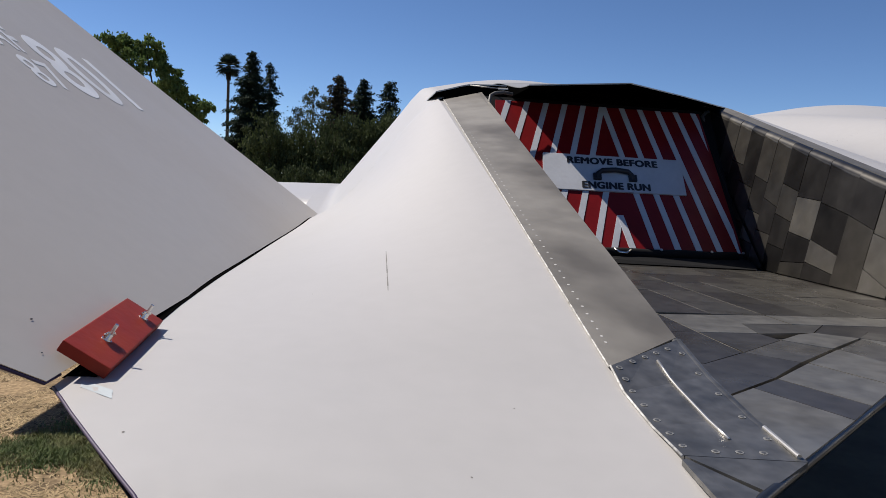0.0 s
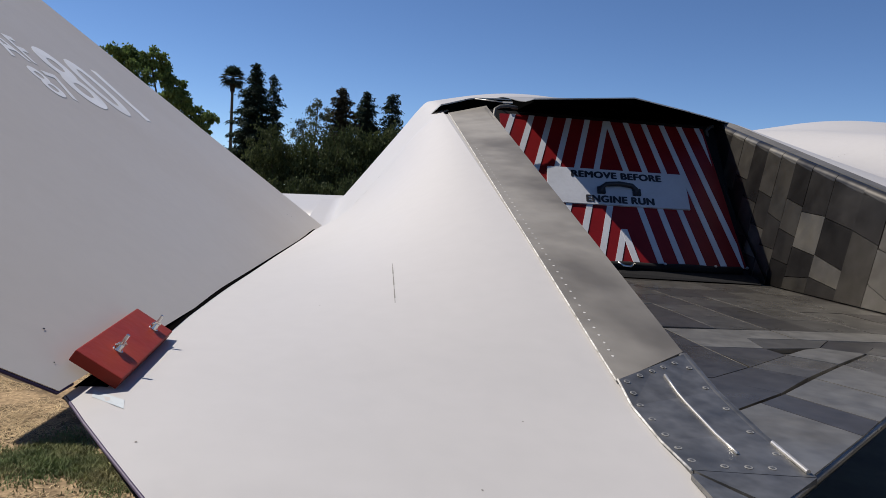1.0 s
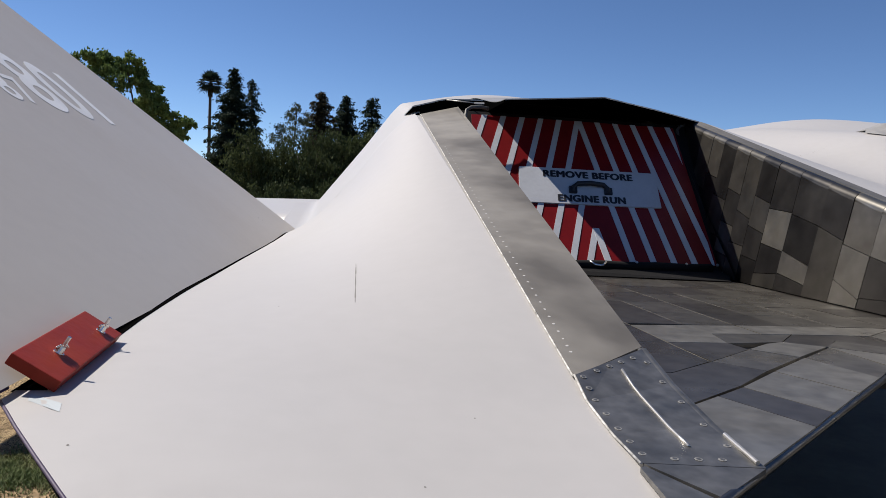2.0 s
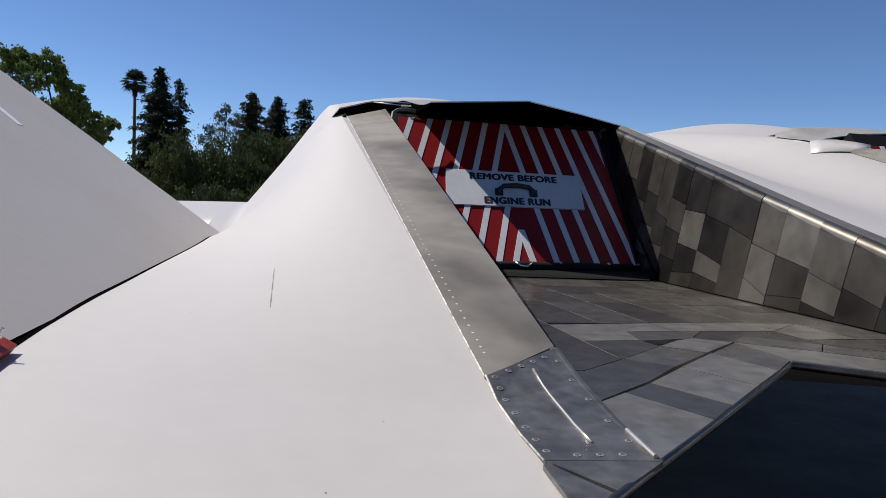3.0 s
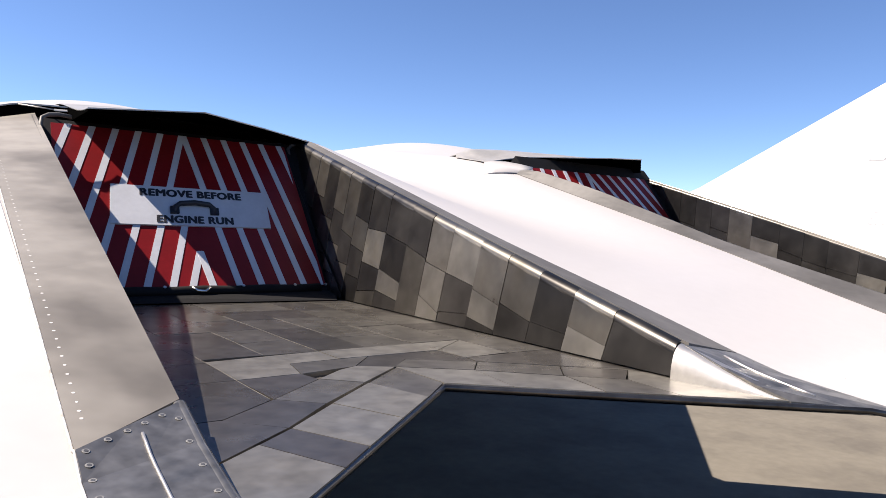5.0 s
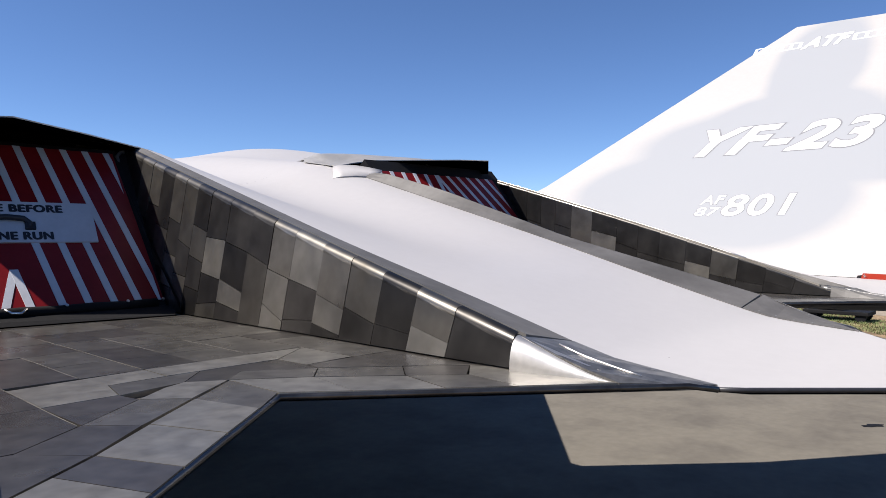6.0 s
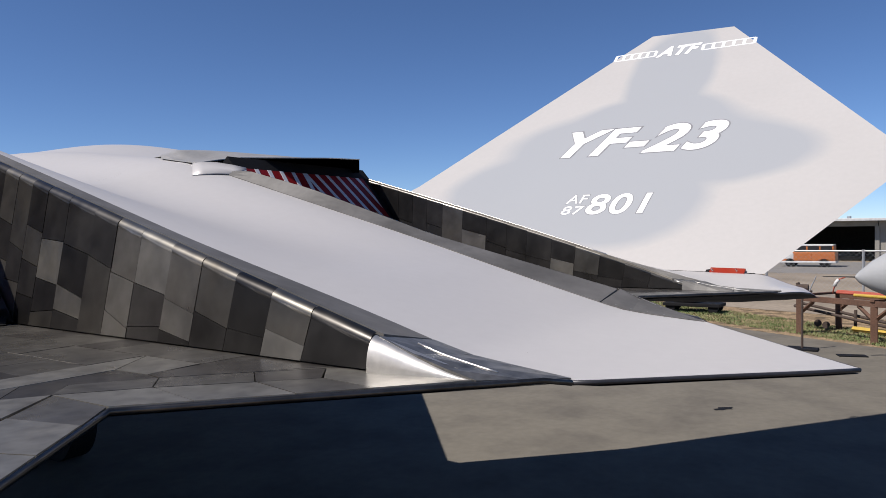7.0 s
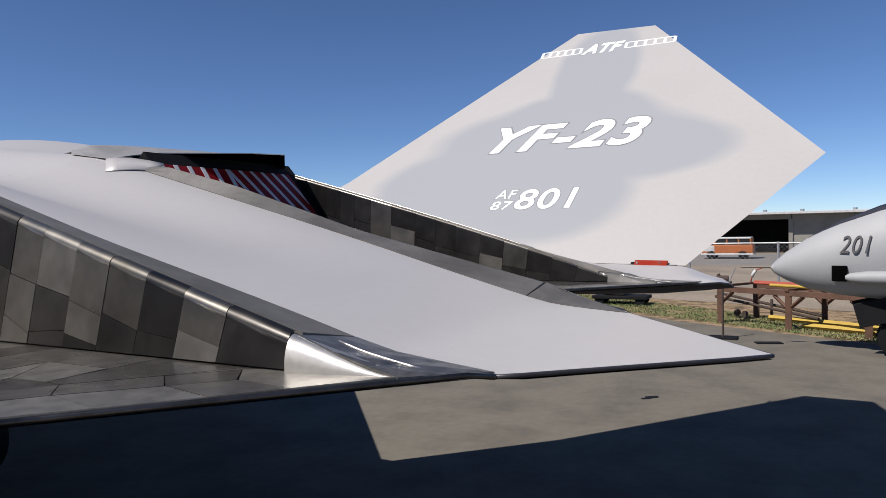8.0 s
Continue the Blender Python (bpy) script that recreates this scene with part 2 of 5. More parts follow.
def wall_top(y, side=-1):
    return 2.067 + 0.264 * (y + 0.186) + (min(0.05, 0.071 * max(0.0, y - 0.64)) * (1 - smooth01((y - 1.75) / 0.25)) if side > 0 else 0.0)


# ---- the jet: large structure ----
jet = thing("fighter_jet", "pale grey stealth fighter jet with twin tiled exhaust troughs", "aircraft")


def grid_part(name, xs, y0s, y1s, rows, mat, height, parent, thick=0.0, label=""):
    """A sheet over columns xs, each from y0 to y1, at the height given."""
    vs, fs = [], []
    n = rows + 1
    for x, a, b in zip(xs, y0s, y1s):
        for k in range(n):
            y = a + (b - a) * k / rows
            vs.append((x, y, height(x, y)))
    for i in range(len(xs) - 1):
        for k in range(rows):
            fs.append((i * n + k, (i + 1) * n + k, (i + 1) * n + k + 1, i * n + k + 1))
    return link_mesh(name, vs, fs, mat, parent, label, smooth=True)


def skin_x(x, y):
    """The same by x; the starboard tooth hangs a little lower."""
    low = 0.05 * smooth01((-0.35 - y) / 0.3) * smooth01((x - 2.1) / 0.4) if x > 2.1 else 0.0
    return skin(abs(x), y) - low


FRONT = 2.35
# middle deck between the troughs; its columns keep to the flanges' outer edges
def deck_half(y):
    if y > -0.15:
        return 0.60 - 0.02 * y - 0.050 * smooth01((0.8 - y) / 0.95)
    return 0.553 + (-0.15 - y) * 0.04


def middle_deck():
    vs, fs, nu, nv = [], [], 40, 70
    # rows run across, from the trailing edge to the nacelles
    for k in range(nv + 1):
        y = -1.07 + (FRONT + 1.07) * k / nv
        if y < -0.577:
            half = max(0.002, (y + 1.07) * 1.27 / 1.07)
        else:
            half = min(deck_half(y), (y + 1.07) * 1.27 / 1.07)
        for i in range(nu + 1):
            x = -half + 2 * half * i / nu
            vs.append((x, y, skin_x(x * 0.6 / max(half, 0.6) if half > 0.6 else x, y)))
    for k in range(nv):
        for i in range(nu):
            a = k * (nu + 1) + i
            fs.append((a, a + 1, a + nu + 2, a + nu + 1))
    return link_mesh("middle_deck", vs, fs, PAINT, jet, "pale grey painted deck between the troughs", smooth=True)


middle_deck()

for side in (-1, 1):
    # outboard shoulder from the trough's flange to the tail root
    cols = [1.975 + (2.66 - 1.975) * (i / 30) for i in range(31)]
    cols = sorted(cols + [2.14])
    grid_part("nacelle_shoulder", [side * a for a in cols], [trail(a) for a in cols], [FRONT] * len(cols), 60, PAINT, skin_x, jet, label="pale grey painted shoulder beside the trough")

# nacelles and wing roots ahead of the troughs
def flank(a):
    """y to which the body reaches at a: to starboard it narrows between tail and wing."""
    return 11.0 if a <= 2.42 else 3.30 - (a - 2.42) * 1.04


cols = sorted([-2.66 + 5.32 * i / 118 for i in range(119)] + [-2.43, -2.42, 2.42, 2.43])
grid_part("forward_body", cols, [FRONT] * len(cols), [flank(x) for x in cols], 70, PAINT, lambda x, y: skin_x(x, y) - 0.25 * smooth01((y - 6.5) / 4.5), jet, label="pale grey painted nacelles and back of the fuselage")


def edge_z(x, y, rise):
    if abs(x) < 0.6:
        return min(1.970, skin_x(x, y) - 0.005)
    return 1.9765 if abs(x) < 1.99 else skin_x(x, y) - rise


def belly(x, y):
    a = abs(x)
    back = y - trail(min(a, 2.66))
    deep = 0.62 * smooth01(back / 4.5) * (0.55 + 0.45 * math.cos(math.pi * min(1, a / 2.66)))
    edge = skin_x(x, trail(min(a, 2.66))) - 0.005 - 0.03 * smooth01(back / 0.2) if a > 1.99 else edge_z(x, trail(a), 0.0) - 0.009
    return edge - 0.02 * min(1.0, back) - deep


cols = [-2.66 + 5.32 * i / 60 for i in range(61)]
cols = sorted(cols + [-2.43, -2.42, -2.14, -1.27, 0.0001, 1.27, 2.14, 2.42, 2.43])
grid_part("belly", cols, [trail(abs(x)) for x in cols], [flank(x) for x in cols], 30, UNDER, belly, jet, label="grey belly, darkened in colour for the shade beneath")
for side in (-1, 1):
    y_tail = trail(2.66)
    line = [(2.66, y_tail + (3.05 - y_tail) * k / 30) for k in range(31)] + [(2.42 if side > 0 else 2.66, 3.30 + 7.70 * k / 30) for k in range(31)]
    vs, fs = [], []
    for a, y in line:
        top = skin_x(side * a, y) - 0.25 * smooth01((y - 6.5) / 4.5)
        low = belly(side * a, y)
        vs += [(side * a, y, top), (side * (a + 0.004), y, 0.5 * (top + low)), (side * (a - 0.05 * smooth01((y + 0.4) / 0.5)), y, low)]
    for k in range(len(line) - 1):
        for q in range(2):
            fs.append((k * 3 + q, k * 3 + q + 1, k * 3 + q + 4, k * 3 + q + 3))
    link_mesh("body_side", vs, fs, PAINT, jet)

# plain forward fuselage
vs, fs = [], []
seg = 24
stations = [(10.9, 2.66, 0.75, 1.95), (12.5, 1.6, 0.72, 2.0), (14.5, 1.05, 0.68, 2.02), (16.5, 0.75, 0.55, 1.98), (18.3, 0.42, 0.34, 1.9), (19.4, 0.04, 0.04, 1.82)]
for y, rx, rz, zc in stations:
    for k in range(seg):
        t = 2 * math.pi * k / seg
        vs.append((rx * math.cos(t), y, zc + rz * math.sin(t)))
for i in range(len(stations) - 1):
    for k in range(seg):
        fs.append((i * seg + k, i * seg + (k + 1) % seg, (i + 1) * seg + (k + 1) % seg, (i + 1) * seg + k))
fs += [tuple(range(seg)), tuple((len(stations) - 1) * seg + k for k in range(seg))]
link_mesh("forward_fuselage", vs, fs, PAINT, jet, smooth=True)


def wing(side):
    plan = [(2.38, 3.565), (6.65, 7.15), (6.65, 7.6), (2.38, 10.9)]
    vs, fs, nu, nv = [], [], 16, 12
    for up in (1, -1):
        for i in range(nu + 1):
            u = i / nu
            ya, yb = plan[0][1] + (plan[1][1] - plan[0][1]) * u, plan[3][1] + (plan[2][1] - plan[3][1]) * u
            for k in range(nv + 1):
                v = k / nv
                t = (0.20 * (1 - u) + 0.05) * math.sin(math.pi * min(1, max(0, v))) ** 0.8 * 0.5 + 0.004
                vs.append((side * (plan[0][0] + (plan[1][0] - plan[0][0]) * u), ya + (yb - ya) * v, 2.045 + up * t))
    n = (nu + 1) * (nv + 1)
    for i in range(nu):
        for k in range(nv):
            a = i * (nv + 1) + k
            fs += [(a, a + nv + 1, a + nv + 2, a + 1), (n + a, n + a + 1, n + a + nv + 2, n + a + nv + 1)]
    edge = [i * (nv + 1) for i in range(nu + 1)] + [nu * (nv + 1) + k for k in range(1, nv + 1)] + [i * (nv + 1) + nv for i in range(nu - 1, -1, -1)]
    for a, b in zip(edge, edge[1:]):
        fs.append((a, n + a, n + b, b))
    link_mesh("wing", vs, fs, PAINT, jet, "pale grey diamond wing", smooth=True)


wing(-1), wing(1)
# added plate, hidden by the tail, only to cast the shadow's tip on the ground
flap = bmesh.new()
for z in (2.03, 2.06):
    flap.faces.new([flap.verts.new((x, y, z)) for x, y in ((-6.55, 5.86), (-5.30, 5.76), (-5.30, 6.30), (-6.45, 7.25))])
part("shadow_plate", flap, PAINT, jet)


def wheel(x, y, r, w):
    gear = rod("landing_gear", (x, y, r), (x, y, 1.5), 0.07, UNDER, jet)
    rod("tyre", (x - w / 2, y, r), (x + w / 2, y, r), r, BLACK, gear, seg=28)
    rod("rim", (x - w / 2 - 0.01, y, r), (x + w / 2 + 0.01, y, r), r * 0.5, FLANGE, gear, seg=20)


wheel(-2.0, 6.2, 0.38, 0.26), wheel(2.0, 6.2, 0.38, 0.26), wheel(0, 13.5, 0.28, 0.18)

# trailing edge lip
def edge_lip(corners, radius, mat, rise, label):
    pts = []
    for (xa, ya), (xb, yb) in zip(corners, corners[1:]):
        n = max(2, int(math.hypot(xb - xa, yb - ya) / 0.06))
        for i in range(n):
            x, y = xa + (xb - xa) * i / n, ya + (yb - ya) * i / n
            pts.append((x, y, edge_z(x, y, rise)))
    x, y = corners[-1]
    pts.append((x, y, edge_z(x, y, rise)))
    tube("edge_lip", pts, radius, mat, jet, seg=10, label=label)


for side in (-1, 1):
    edge_lip([(side * x, y) for x, y in TOOTH], 0.0017, EDGE_FRINGE, 0.001, "thin dark edge coloured with the lens's purple fringe")
    edge_lip([(side * x, y) for x, y in ((2.14, -0.73), (1.27, 0.0), (0.585, -0.577))], 0.0065, LIP, 0.004, "worn rounded steel trailing edge")
    edge_lip([(side * x, y) for x, y in ((0.585, -0.577), (0.0, -1.07))], 0.0055, EDGE_DARK, 0.004, "dark sealed trailing edge")


def tail_frame(side):
    """Frame of a canted tail: x along the root towards the nose, y up along the span, z out of the upper face."""
    c = radians(51.3)
    up = Vector((math.sin(c) * side, 0.0, math.cos(c)))
    fwd = Vector((0.0, 1.0, 0.0))
    fwd = (fwd + Vector((-0.04 * side, 0, 0))).normalized()
    out = up.cross(fwd) if side < 0 else fwd.cross(up)
    if out.z < 0:
        out = -out
    up = (up - fwd * up.dot(fwd)).normalized()
    m = Matrix((fwd, up, out)).transposed().to_4x4()
    m.translation = Vector((side * 2.64, 0.0, 2.045))
    return m


TAIL_PLAN = [(3.62, 0.0), (2.60, 1.10), (0.985, 3.643), (0.187, 3.596), (-1.231, 1.136), (-0.425, -0.02), (0.6, -0.01)]
PORT_PLAN = [(2.72, 0.02), (1.0, 3.643), (0.187, 3.596), (-1.231, 1.136), (-0.435, 0.0), (0.6, 0.0)]


def tail_paint():
    m = material("tail_paint", (0.395, 0.382, 0.371), 0.42, vary=0.02, grain=0.8, fine=25, tint=(0.372, 0.36, 0.35), bump=0.02)
    n, l = m.node_tree.nodes, m.node_tree.links
    tc = n.new("ShaderNodeTexCoord")
    wob = n.new("ShaderNodeTexNoise")
    wob.inputs["Scale"].default_value = 1.6
    l.new(tc.outputs["Object"], wob.inputs["Vector"])
    add = n.new("ShaderNodeVectorMath")
    add.operation = "MULTIPLY_ADD"
    l.new(wob.outputs["Color"], add.inputs[0])
    add.inputs[1].default_value = (0.14, 0.14, 0.0)
    l.new(tc.outputs["Object"], add.inputs[2])
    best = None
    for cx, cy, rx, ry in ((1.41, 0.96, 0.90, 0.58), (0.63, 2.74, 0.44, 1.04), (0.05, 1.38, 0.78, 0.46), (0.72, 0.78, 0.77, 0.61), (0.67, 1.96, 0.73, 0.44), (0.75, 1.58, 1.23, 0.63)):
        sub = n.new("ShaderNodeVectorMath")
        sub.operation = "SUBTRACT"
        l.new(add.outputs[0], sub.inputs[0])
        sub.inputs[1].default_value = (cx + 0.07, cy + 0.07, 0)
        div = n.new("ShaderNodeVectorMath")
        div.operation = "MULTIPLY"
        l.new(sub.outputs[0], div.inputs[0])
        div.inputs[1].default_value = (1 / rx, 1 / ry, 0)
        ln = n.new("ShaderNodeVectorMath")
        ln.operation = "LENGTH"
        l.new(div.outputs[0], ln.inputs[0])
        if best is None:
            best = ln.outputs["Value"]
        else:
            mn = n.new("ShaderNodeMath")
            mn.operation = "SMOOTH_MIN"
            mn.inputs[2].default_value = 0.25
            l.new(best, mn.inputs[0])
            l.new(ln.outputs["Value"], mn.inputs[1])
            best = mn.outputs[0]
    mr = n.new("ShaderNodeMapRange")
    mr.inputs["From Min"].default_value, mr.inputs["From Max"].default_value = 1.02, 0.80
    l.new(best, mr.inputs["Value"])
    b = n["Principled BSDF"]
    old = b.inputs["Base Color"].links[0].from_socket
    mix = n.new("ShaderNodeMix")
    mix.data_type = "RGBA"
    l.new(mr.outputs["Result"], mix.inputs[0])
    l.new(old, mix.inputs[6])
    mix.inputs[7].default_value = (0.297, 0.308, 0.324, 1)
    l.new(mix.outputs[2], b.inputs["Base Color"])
    return m


TAIL_PAINT = tail_paint()
TAIL_PLAIN = material("plain_tail_paint", (0.455, 0.425, 0.39), 0.45, vary=0.02, grain=1.1, fine=25, tint=(0.42, 0.39, 0.36), bump=0.02)
TAIL_PLAIN.node_tree.nodes["Principled BSDF"].inputs["Specular IOR Level"].default_value = 0.2
TAIL_PAINT.node_tree.nodes["Principled BSDF"].inputs["Specular IOR Level"].default_value = 0.2


def tail(side):
    m = tail_frame(side)
    # a thin lens section: full thickness inside, sharp at the outline
    plan = [Vector((p[0], p[1], 0)) for p in (TAIL_PLAN if side > 0 else PORT_PLAN)]
    c = sum(plan, Vector()) / len(plan)
    rings = [(1.0, 0.0), (0.97, 0.012), (0.85, 0.035), (0.55, 0.055), (0.0, 0.06)]
    vs, fs, outline = [], [], []
    for a, b in zip(plan, plan[1:] + plan[:1]):
        outline += [a.lerp(b, t / 6) for t in range(6)]
    npts = len(outline)
    top = []
    for s, d in rings[:-1]:
        top.append(len(vs))
        vs += [c.lerp(p, s) for p in outline]
    mid = len(vs)
    vs.append(c.copy())
    low = [top[0]]
    for s, d in rings[1:-1]:
        low.append(len(vs))
        vs += [c.lerp(p, s) + Vector((0, 0, -2 * d - 0.01)) for p in outline]
    midlow = len(vs)
    vs.append(c + Vector((0, 0, -0.13)))
    for layer, centre in ((top, mid), (low, midlow)):
        for a, b in zip(layer, layer[1:]):
            for k in range(npts):
                k2 = (k + 1) % npts
                fs.append((a + k, a + k2, b + k2, b + k))
        for k in range(npts):
            fs.append((layer[-1] + k, layer[-1] + (k + 1) % npts, centre))
    bm = bmesh.new()
    bv = [bm.verts.new(v) for v in vs]
    for f in fs:
        bm.faces.new([bv[i] for i in f])
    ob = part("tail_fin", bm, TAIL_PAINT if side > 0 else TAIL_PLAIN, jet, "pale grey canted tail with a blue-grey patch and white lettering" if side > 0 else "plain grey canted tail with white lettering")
    ob.matrix_local = m
    # lettering: reads towards the tail on the starboard fin, towards the nose on the port one
    def line(x0, x1, y0, y1, z=0.0006):
        d = Vector((x1 - x0, 0, 0)).normalized()
        mm = Matrix((d, Vector((0, 1, 0)), Vector((0, 0, 1)))).transposed().to_4x4()
        mm.translation = Vector((x0, y0, z))
        return mm, abs(x1 - x0), y1 - y0
    def put(text, x0, x1, y0, y1, shear=0.0, bold=0.02):
        if side < 0:
            x0, x1 = x1, x0
        mm, w, h = line(x0, x1, y0, y1)
        letters("lettering", text, mm, w, h, MARKING, ob, shear, bold, 0.0004)
        if side < 0:
            return
        rim = 0.012 if h > 0.3 else 0.006
        d = mm.to_3x3() @ Vector((-rim, -rim, 0))
        under = mm.copy()
        under.translation = mm.translation + Vector((d.x, d.y, -0.0003))
        letters("letter_outline", text, under, w + 2 * rim, h + 2 * rim, OUTLINE, ob, shear, bold + 0.02, 0.0002)
    put("YF-23", 1.33, 0.0, 1.415, 1.835, 0.35, 0.03)
    if side > 0:
        put("801", 0.885, 0.415, 0.61, 0.865, 0.12, 0.018)
        put("AF", 1.07, 0.90, 0.755, 0.868, 0.1, 0.012)
        put("87", 1.075, 0.90, 0.615, 0.722, 0.1, 0.012)
    else:
        put("801", 1.47, 0.93, 0.66, 0.93, 0.12, 0.018)
        put("AF", 0.90, 0.72, 0.81, 0.93, 0.1, 0.012)
        put("87", 0.90, 0.71, 0.66, 0.78, 0.1, 0.012)
    put("ATF", 0.86, 0.44, 3.13, 3.34, 0.35, 0.05)
    for x0, x1 in ((1.27, 0.87), (0.42, -0.04)):
        bm = bmesh.new()
        for yy in (3.168, 3.283):
            add_box(bm, (abs(x1 - x0), 0.018, 0.0006), Matrix.Translation(((x0 + x1) / 2, yy, 0.0006)))
        n = 5
        for k in range(n + 1):
            xx = x0 + (x1 - x0) * k / n
            add_box(bm, (0.03, 0.115, 0.0006), Matrix.Translation((xx, 3.225, 0.0009)))
        part("tip_band", bm, MARKING, ob)
    if side < 0:
        for x, y, r in ((-0.348, 0.072, 0.0018), (-0.395, 0.030, 0.0012), (2.04, 0.143, 0.004), (2.085, 0.126, 0.003)):
            bm = bmesh.new()
            bm.faces.new([bm.verts.new((x + 1.6 * r * math.cos(t), y + 0.7 * r * math.sin(t), 0.0008)) for t in (0, 1.05, 2.1, 3.14, 4.19, 5.24)])
            part("chip", bm, INK, ob, "small dark paint chip")
    if side < 0:
        low = [Vector((-1.231, 1.136, -0.003)), Vector((-0.435, 0.0, -0.003)), Vector((-0.40, 0.0, -0.003))]
        tube("fin_edge", [low[0].lerp(low[1], k / 8) for k in range(9)] + [low[2]], 0.0020, EDGE_FRINGE, ob, 6, "thin dark edge coloured with the lens's purple fringe")
    # dark gap along the root
    vs, fs = [], []
    for k in range(32):
        y = -0.375 + 3.05 * k / 31
        x, w = 2.656 - 0.04 * max(0.0, y), 0.009 + 0.018 * (1 - k / 31) ** 2
        for a, lift in ((x - w, -0.002), (x - w, 0.0015), (x, 0.004), (x + 0.01, -0.002)):
            vs.append((side * a, y, skin(a, y) + lift))
    for k in range(31):
        fs += [(4 * k + q, 4 * k + (q + 1) % 4, 4 * k + 4 + (q + 1) % 4, 4 * k + 4 + q) for q in range(4)]
    fs += [(0, 1, 2, 3), (127, 126, 125, 124)]
    link_mesh("root_seal", vs, fs, SHADE_BLACK, jet, "dark gap along the tail's root")


tail(-1), tail(1)


# ---- exhaust troughs ----
def clip_poly(poly, px, py, nx, ny):
    """The part of a flat polygon on the side of the line through (px, py) to which (nx, ny) points."""
    out = []
    for i, p in enumerate(poly):
        q = poly[(i + 1) % len(poly)]
        dp, dq = (p[0] - px) * nx + (p[1] - py) * ny, (q[0] - px) * nx + (q[1] - py) * ny
        if dp >= 0:
            out.append(p)
        if dp * dq < 0:
            t = dp / (dp - dq)
            out.append((p[0] + (q[0] - p[0]) * t, p[1] + (q[1] - p[1]) * t))
    return out


def shrink(poly, g):
    cx, cy = sum(p[0] for p in poly) / len(poly), sum(p[1] for p in poly) / len(poly)
    out = []
    for x, y in poly:
        d = math.hypot(x - cx, y - cy)
        s = max(0.0, (d - g) / d) if d > 1e-6 else 1
        out.append((cx + (x - cx) * s, cy + (y - cy) * s))
    return out


def slab(name, poly3, low3, mat, parent):
    """A piece from its top outline, a bevelled shoulder and its foot."""
    n = len(poly3)
    vs = list(poly3) + list(low3)
    fs = [tuple(range(n))] + [(i, n + i, n + (i + 1) % n, (i + 1) % n) for i in range(n)]
    bm = bmesh.new()
    bv = [bm.verts.new(v) for v in vs]
    for f in fs:
        try:
            bm.faces.new([bv[i] for i in f])
        except ValueError:
            pass
    return part(name, bm, mat, parent)


SHADES = {"d": STEEL_DARK, "m": STEEL, "l": STEEL_LIGHT}
FLOOR_Z = 1.985


PLATES = {"d": DECK_DARK, "m": DECK, "l": DECK_LIGHT}


def trough_floor(side):
    base = bmesh.new()
    outline = [(-0.70, 2.3), (-1.87, 2.3), (-1.87, -0.49), (-1.27, 0.012), (-0.74, -0.43)]
    vs = [base.verts.new((*p, FLOOR_Z - 0.012)) for p in flip(outline, side)]
    base.faces.new(vs)
    floor_ob = part("trough_floor", base, JOINT, jet, "trough floor of heat-tinted steel tiles")
    rnd = random.Random(5)
    def tile(poly, mat, lift=0.0):
        if len(poly) < 3:
            return
        a = 0.5 * abs(sum(p[0] * q[1] - q[0] * p[1] for p, q in zip(poly, poly[1:] + poly[:1])))
        if a < 0.0006:
            return
        top, foot = shrink(poly, 0.0016), shrink(poly, 0.0006)
        z = FLOOR_Z + 0.4 * lift + rnd.uniform(-0.0005, 0.0005)
        slab("tile", flip([(x, y, z) for x, y in top], side), flip([(x, y, FLOOR_Z - 0.014) for x, y in foot], side), mat, floor_ob)
    # forward field: columns of tiles between the walls
    xs = [-1.84, -1.628, -1.482, -1.342, -1.208, -1.06, -0.905, -0.735]
    for i in range(len(xs) - 1):
        ys = [0.425, 0.60, 0.80, 1.00, 1.20, 1.42, 1.62]
        if i == 0:
            ys = [0.20, 0.40, 0.585, 0.80, 1.02, 1.25, 1.62]
        if i > 4:
            ys = [0.435 if i == 5 else 0.21, 0.62, 0.75, 0.97, 1.16, 1.38, 1.62]
        for j in range(len(ys) - 1):
            slant = 0.012 * (i % 3 - 1)
            k = "d" if i == 0 and j < 2 else rnd.choice("dmm")
            tile([(xs[i], ys[j]), (xs[i + 1], ys[j] + (slant if j else 0)), (xs[i + 1], ys[j + 1] + slant), (xs[i], ys[j + 1])], PLATES[k])
    # pale strips across, and the pieces fitted between them and the edge bands
    tile([(-1.628, 0.30), (-1.342, 0.318), (-1.342, 0.425), (-1.628, 0.40)], PLATES["l"])
    tile([(-1.342, 0.318), (-1.058, 0.319), (-0.905, 0.430), (-1.342, 0.425)], PLATES["l"], 0.0006)
    tile([(-1.058, 0.319), (-1.053, 0.207), (-0.905, 0.219), (-0.905, 0.430)], PLATES["l"])
    tile([(-1.628, 0.20), (-1.490, 0.204), (-1.468, 0.31), (-1.628, 0.30)], PLATES["l"])
    tile([(-1.490, 0.204), (-1.347, 0.228), (-1.263, 0.320), (-1.468, 0.31)], PLATES["m"])
    tile([(-1.347, 0.228), (-1.273, 0.182), (-1.205, 0.251), (-1.062, 0.156), (-1.053, 0.207), (-1.058, 0.318), (-1.263, 0.320)], PLATES["d"])
    tile([(-1.053, 0.207), (-1.062, 0.156), (-0.915, 0.030), (-0.735, -0.10), (-0.735, 0.21), (-0.905, 0.21)], PLATES["d"])
    tile([(-0.915, 0.030), (-0.80, -0.075), (-0.735, -0.19), (-0.735, -0.10)], PLATES["m"])
    tile([(-1.628, 0.20), (-1.623, 0.028), (-1.478, 0.143), (-1.490, 0.204)], PLATES["d"])
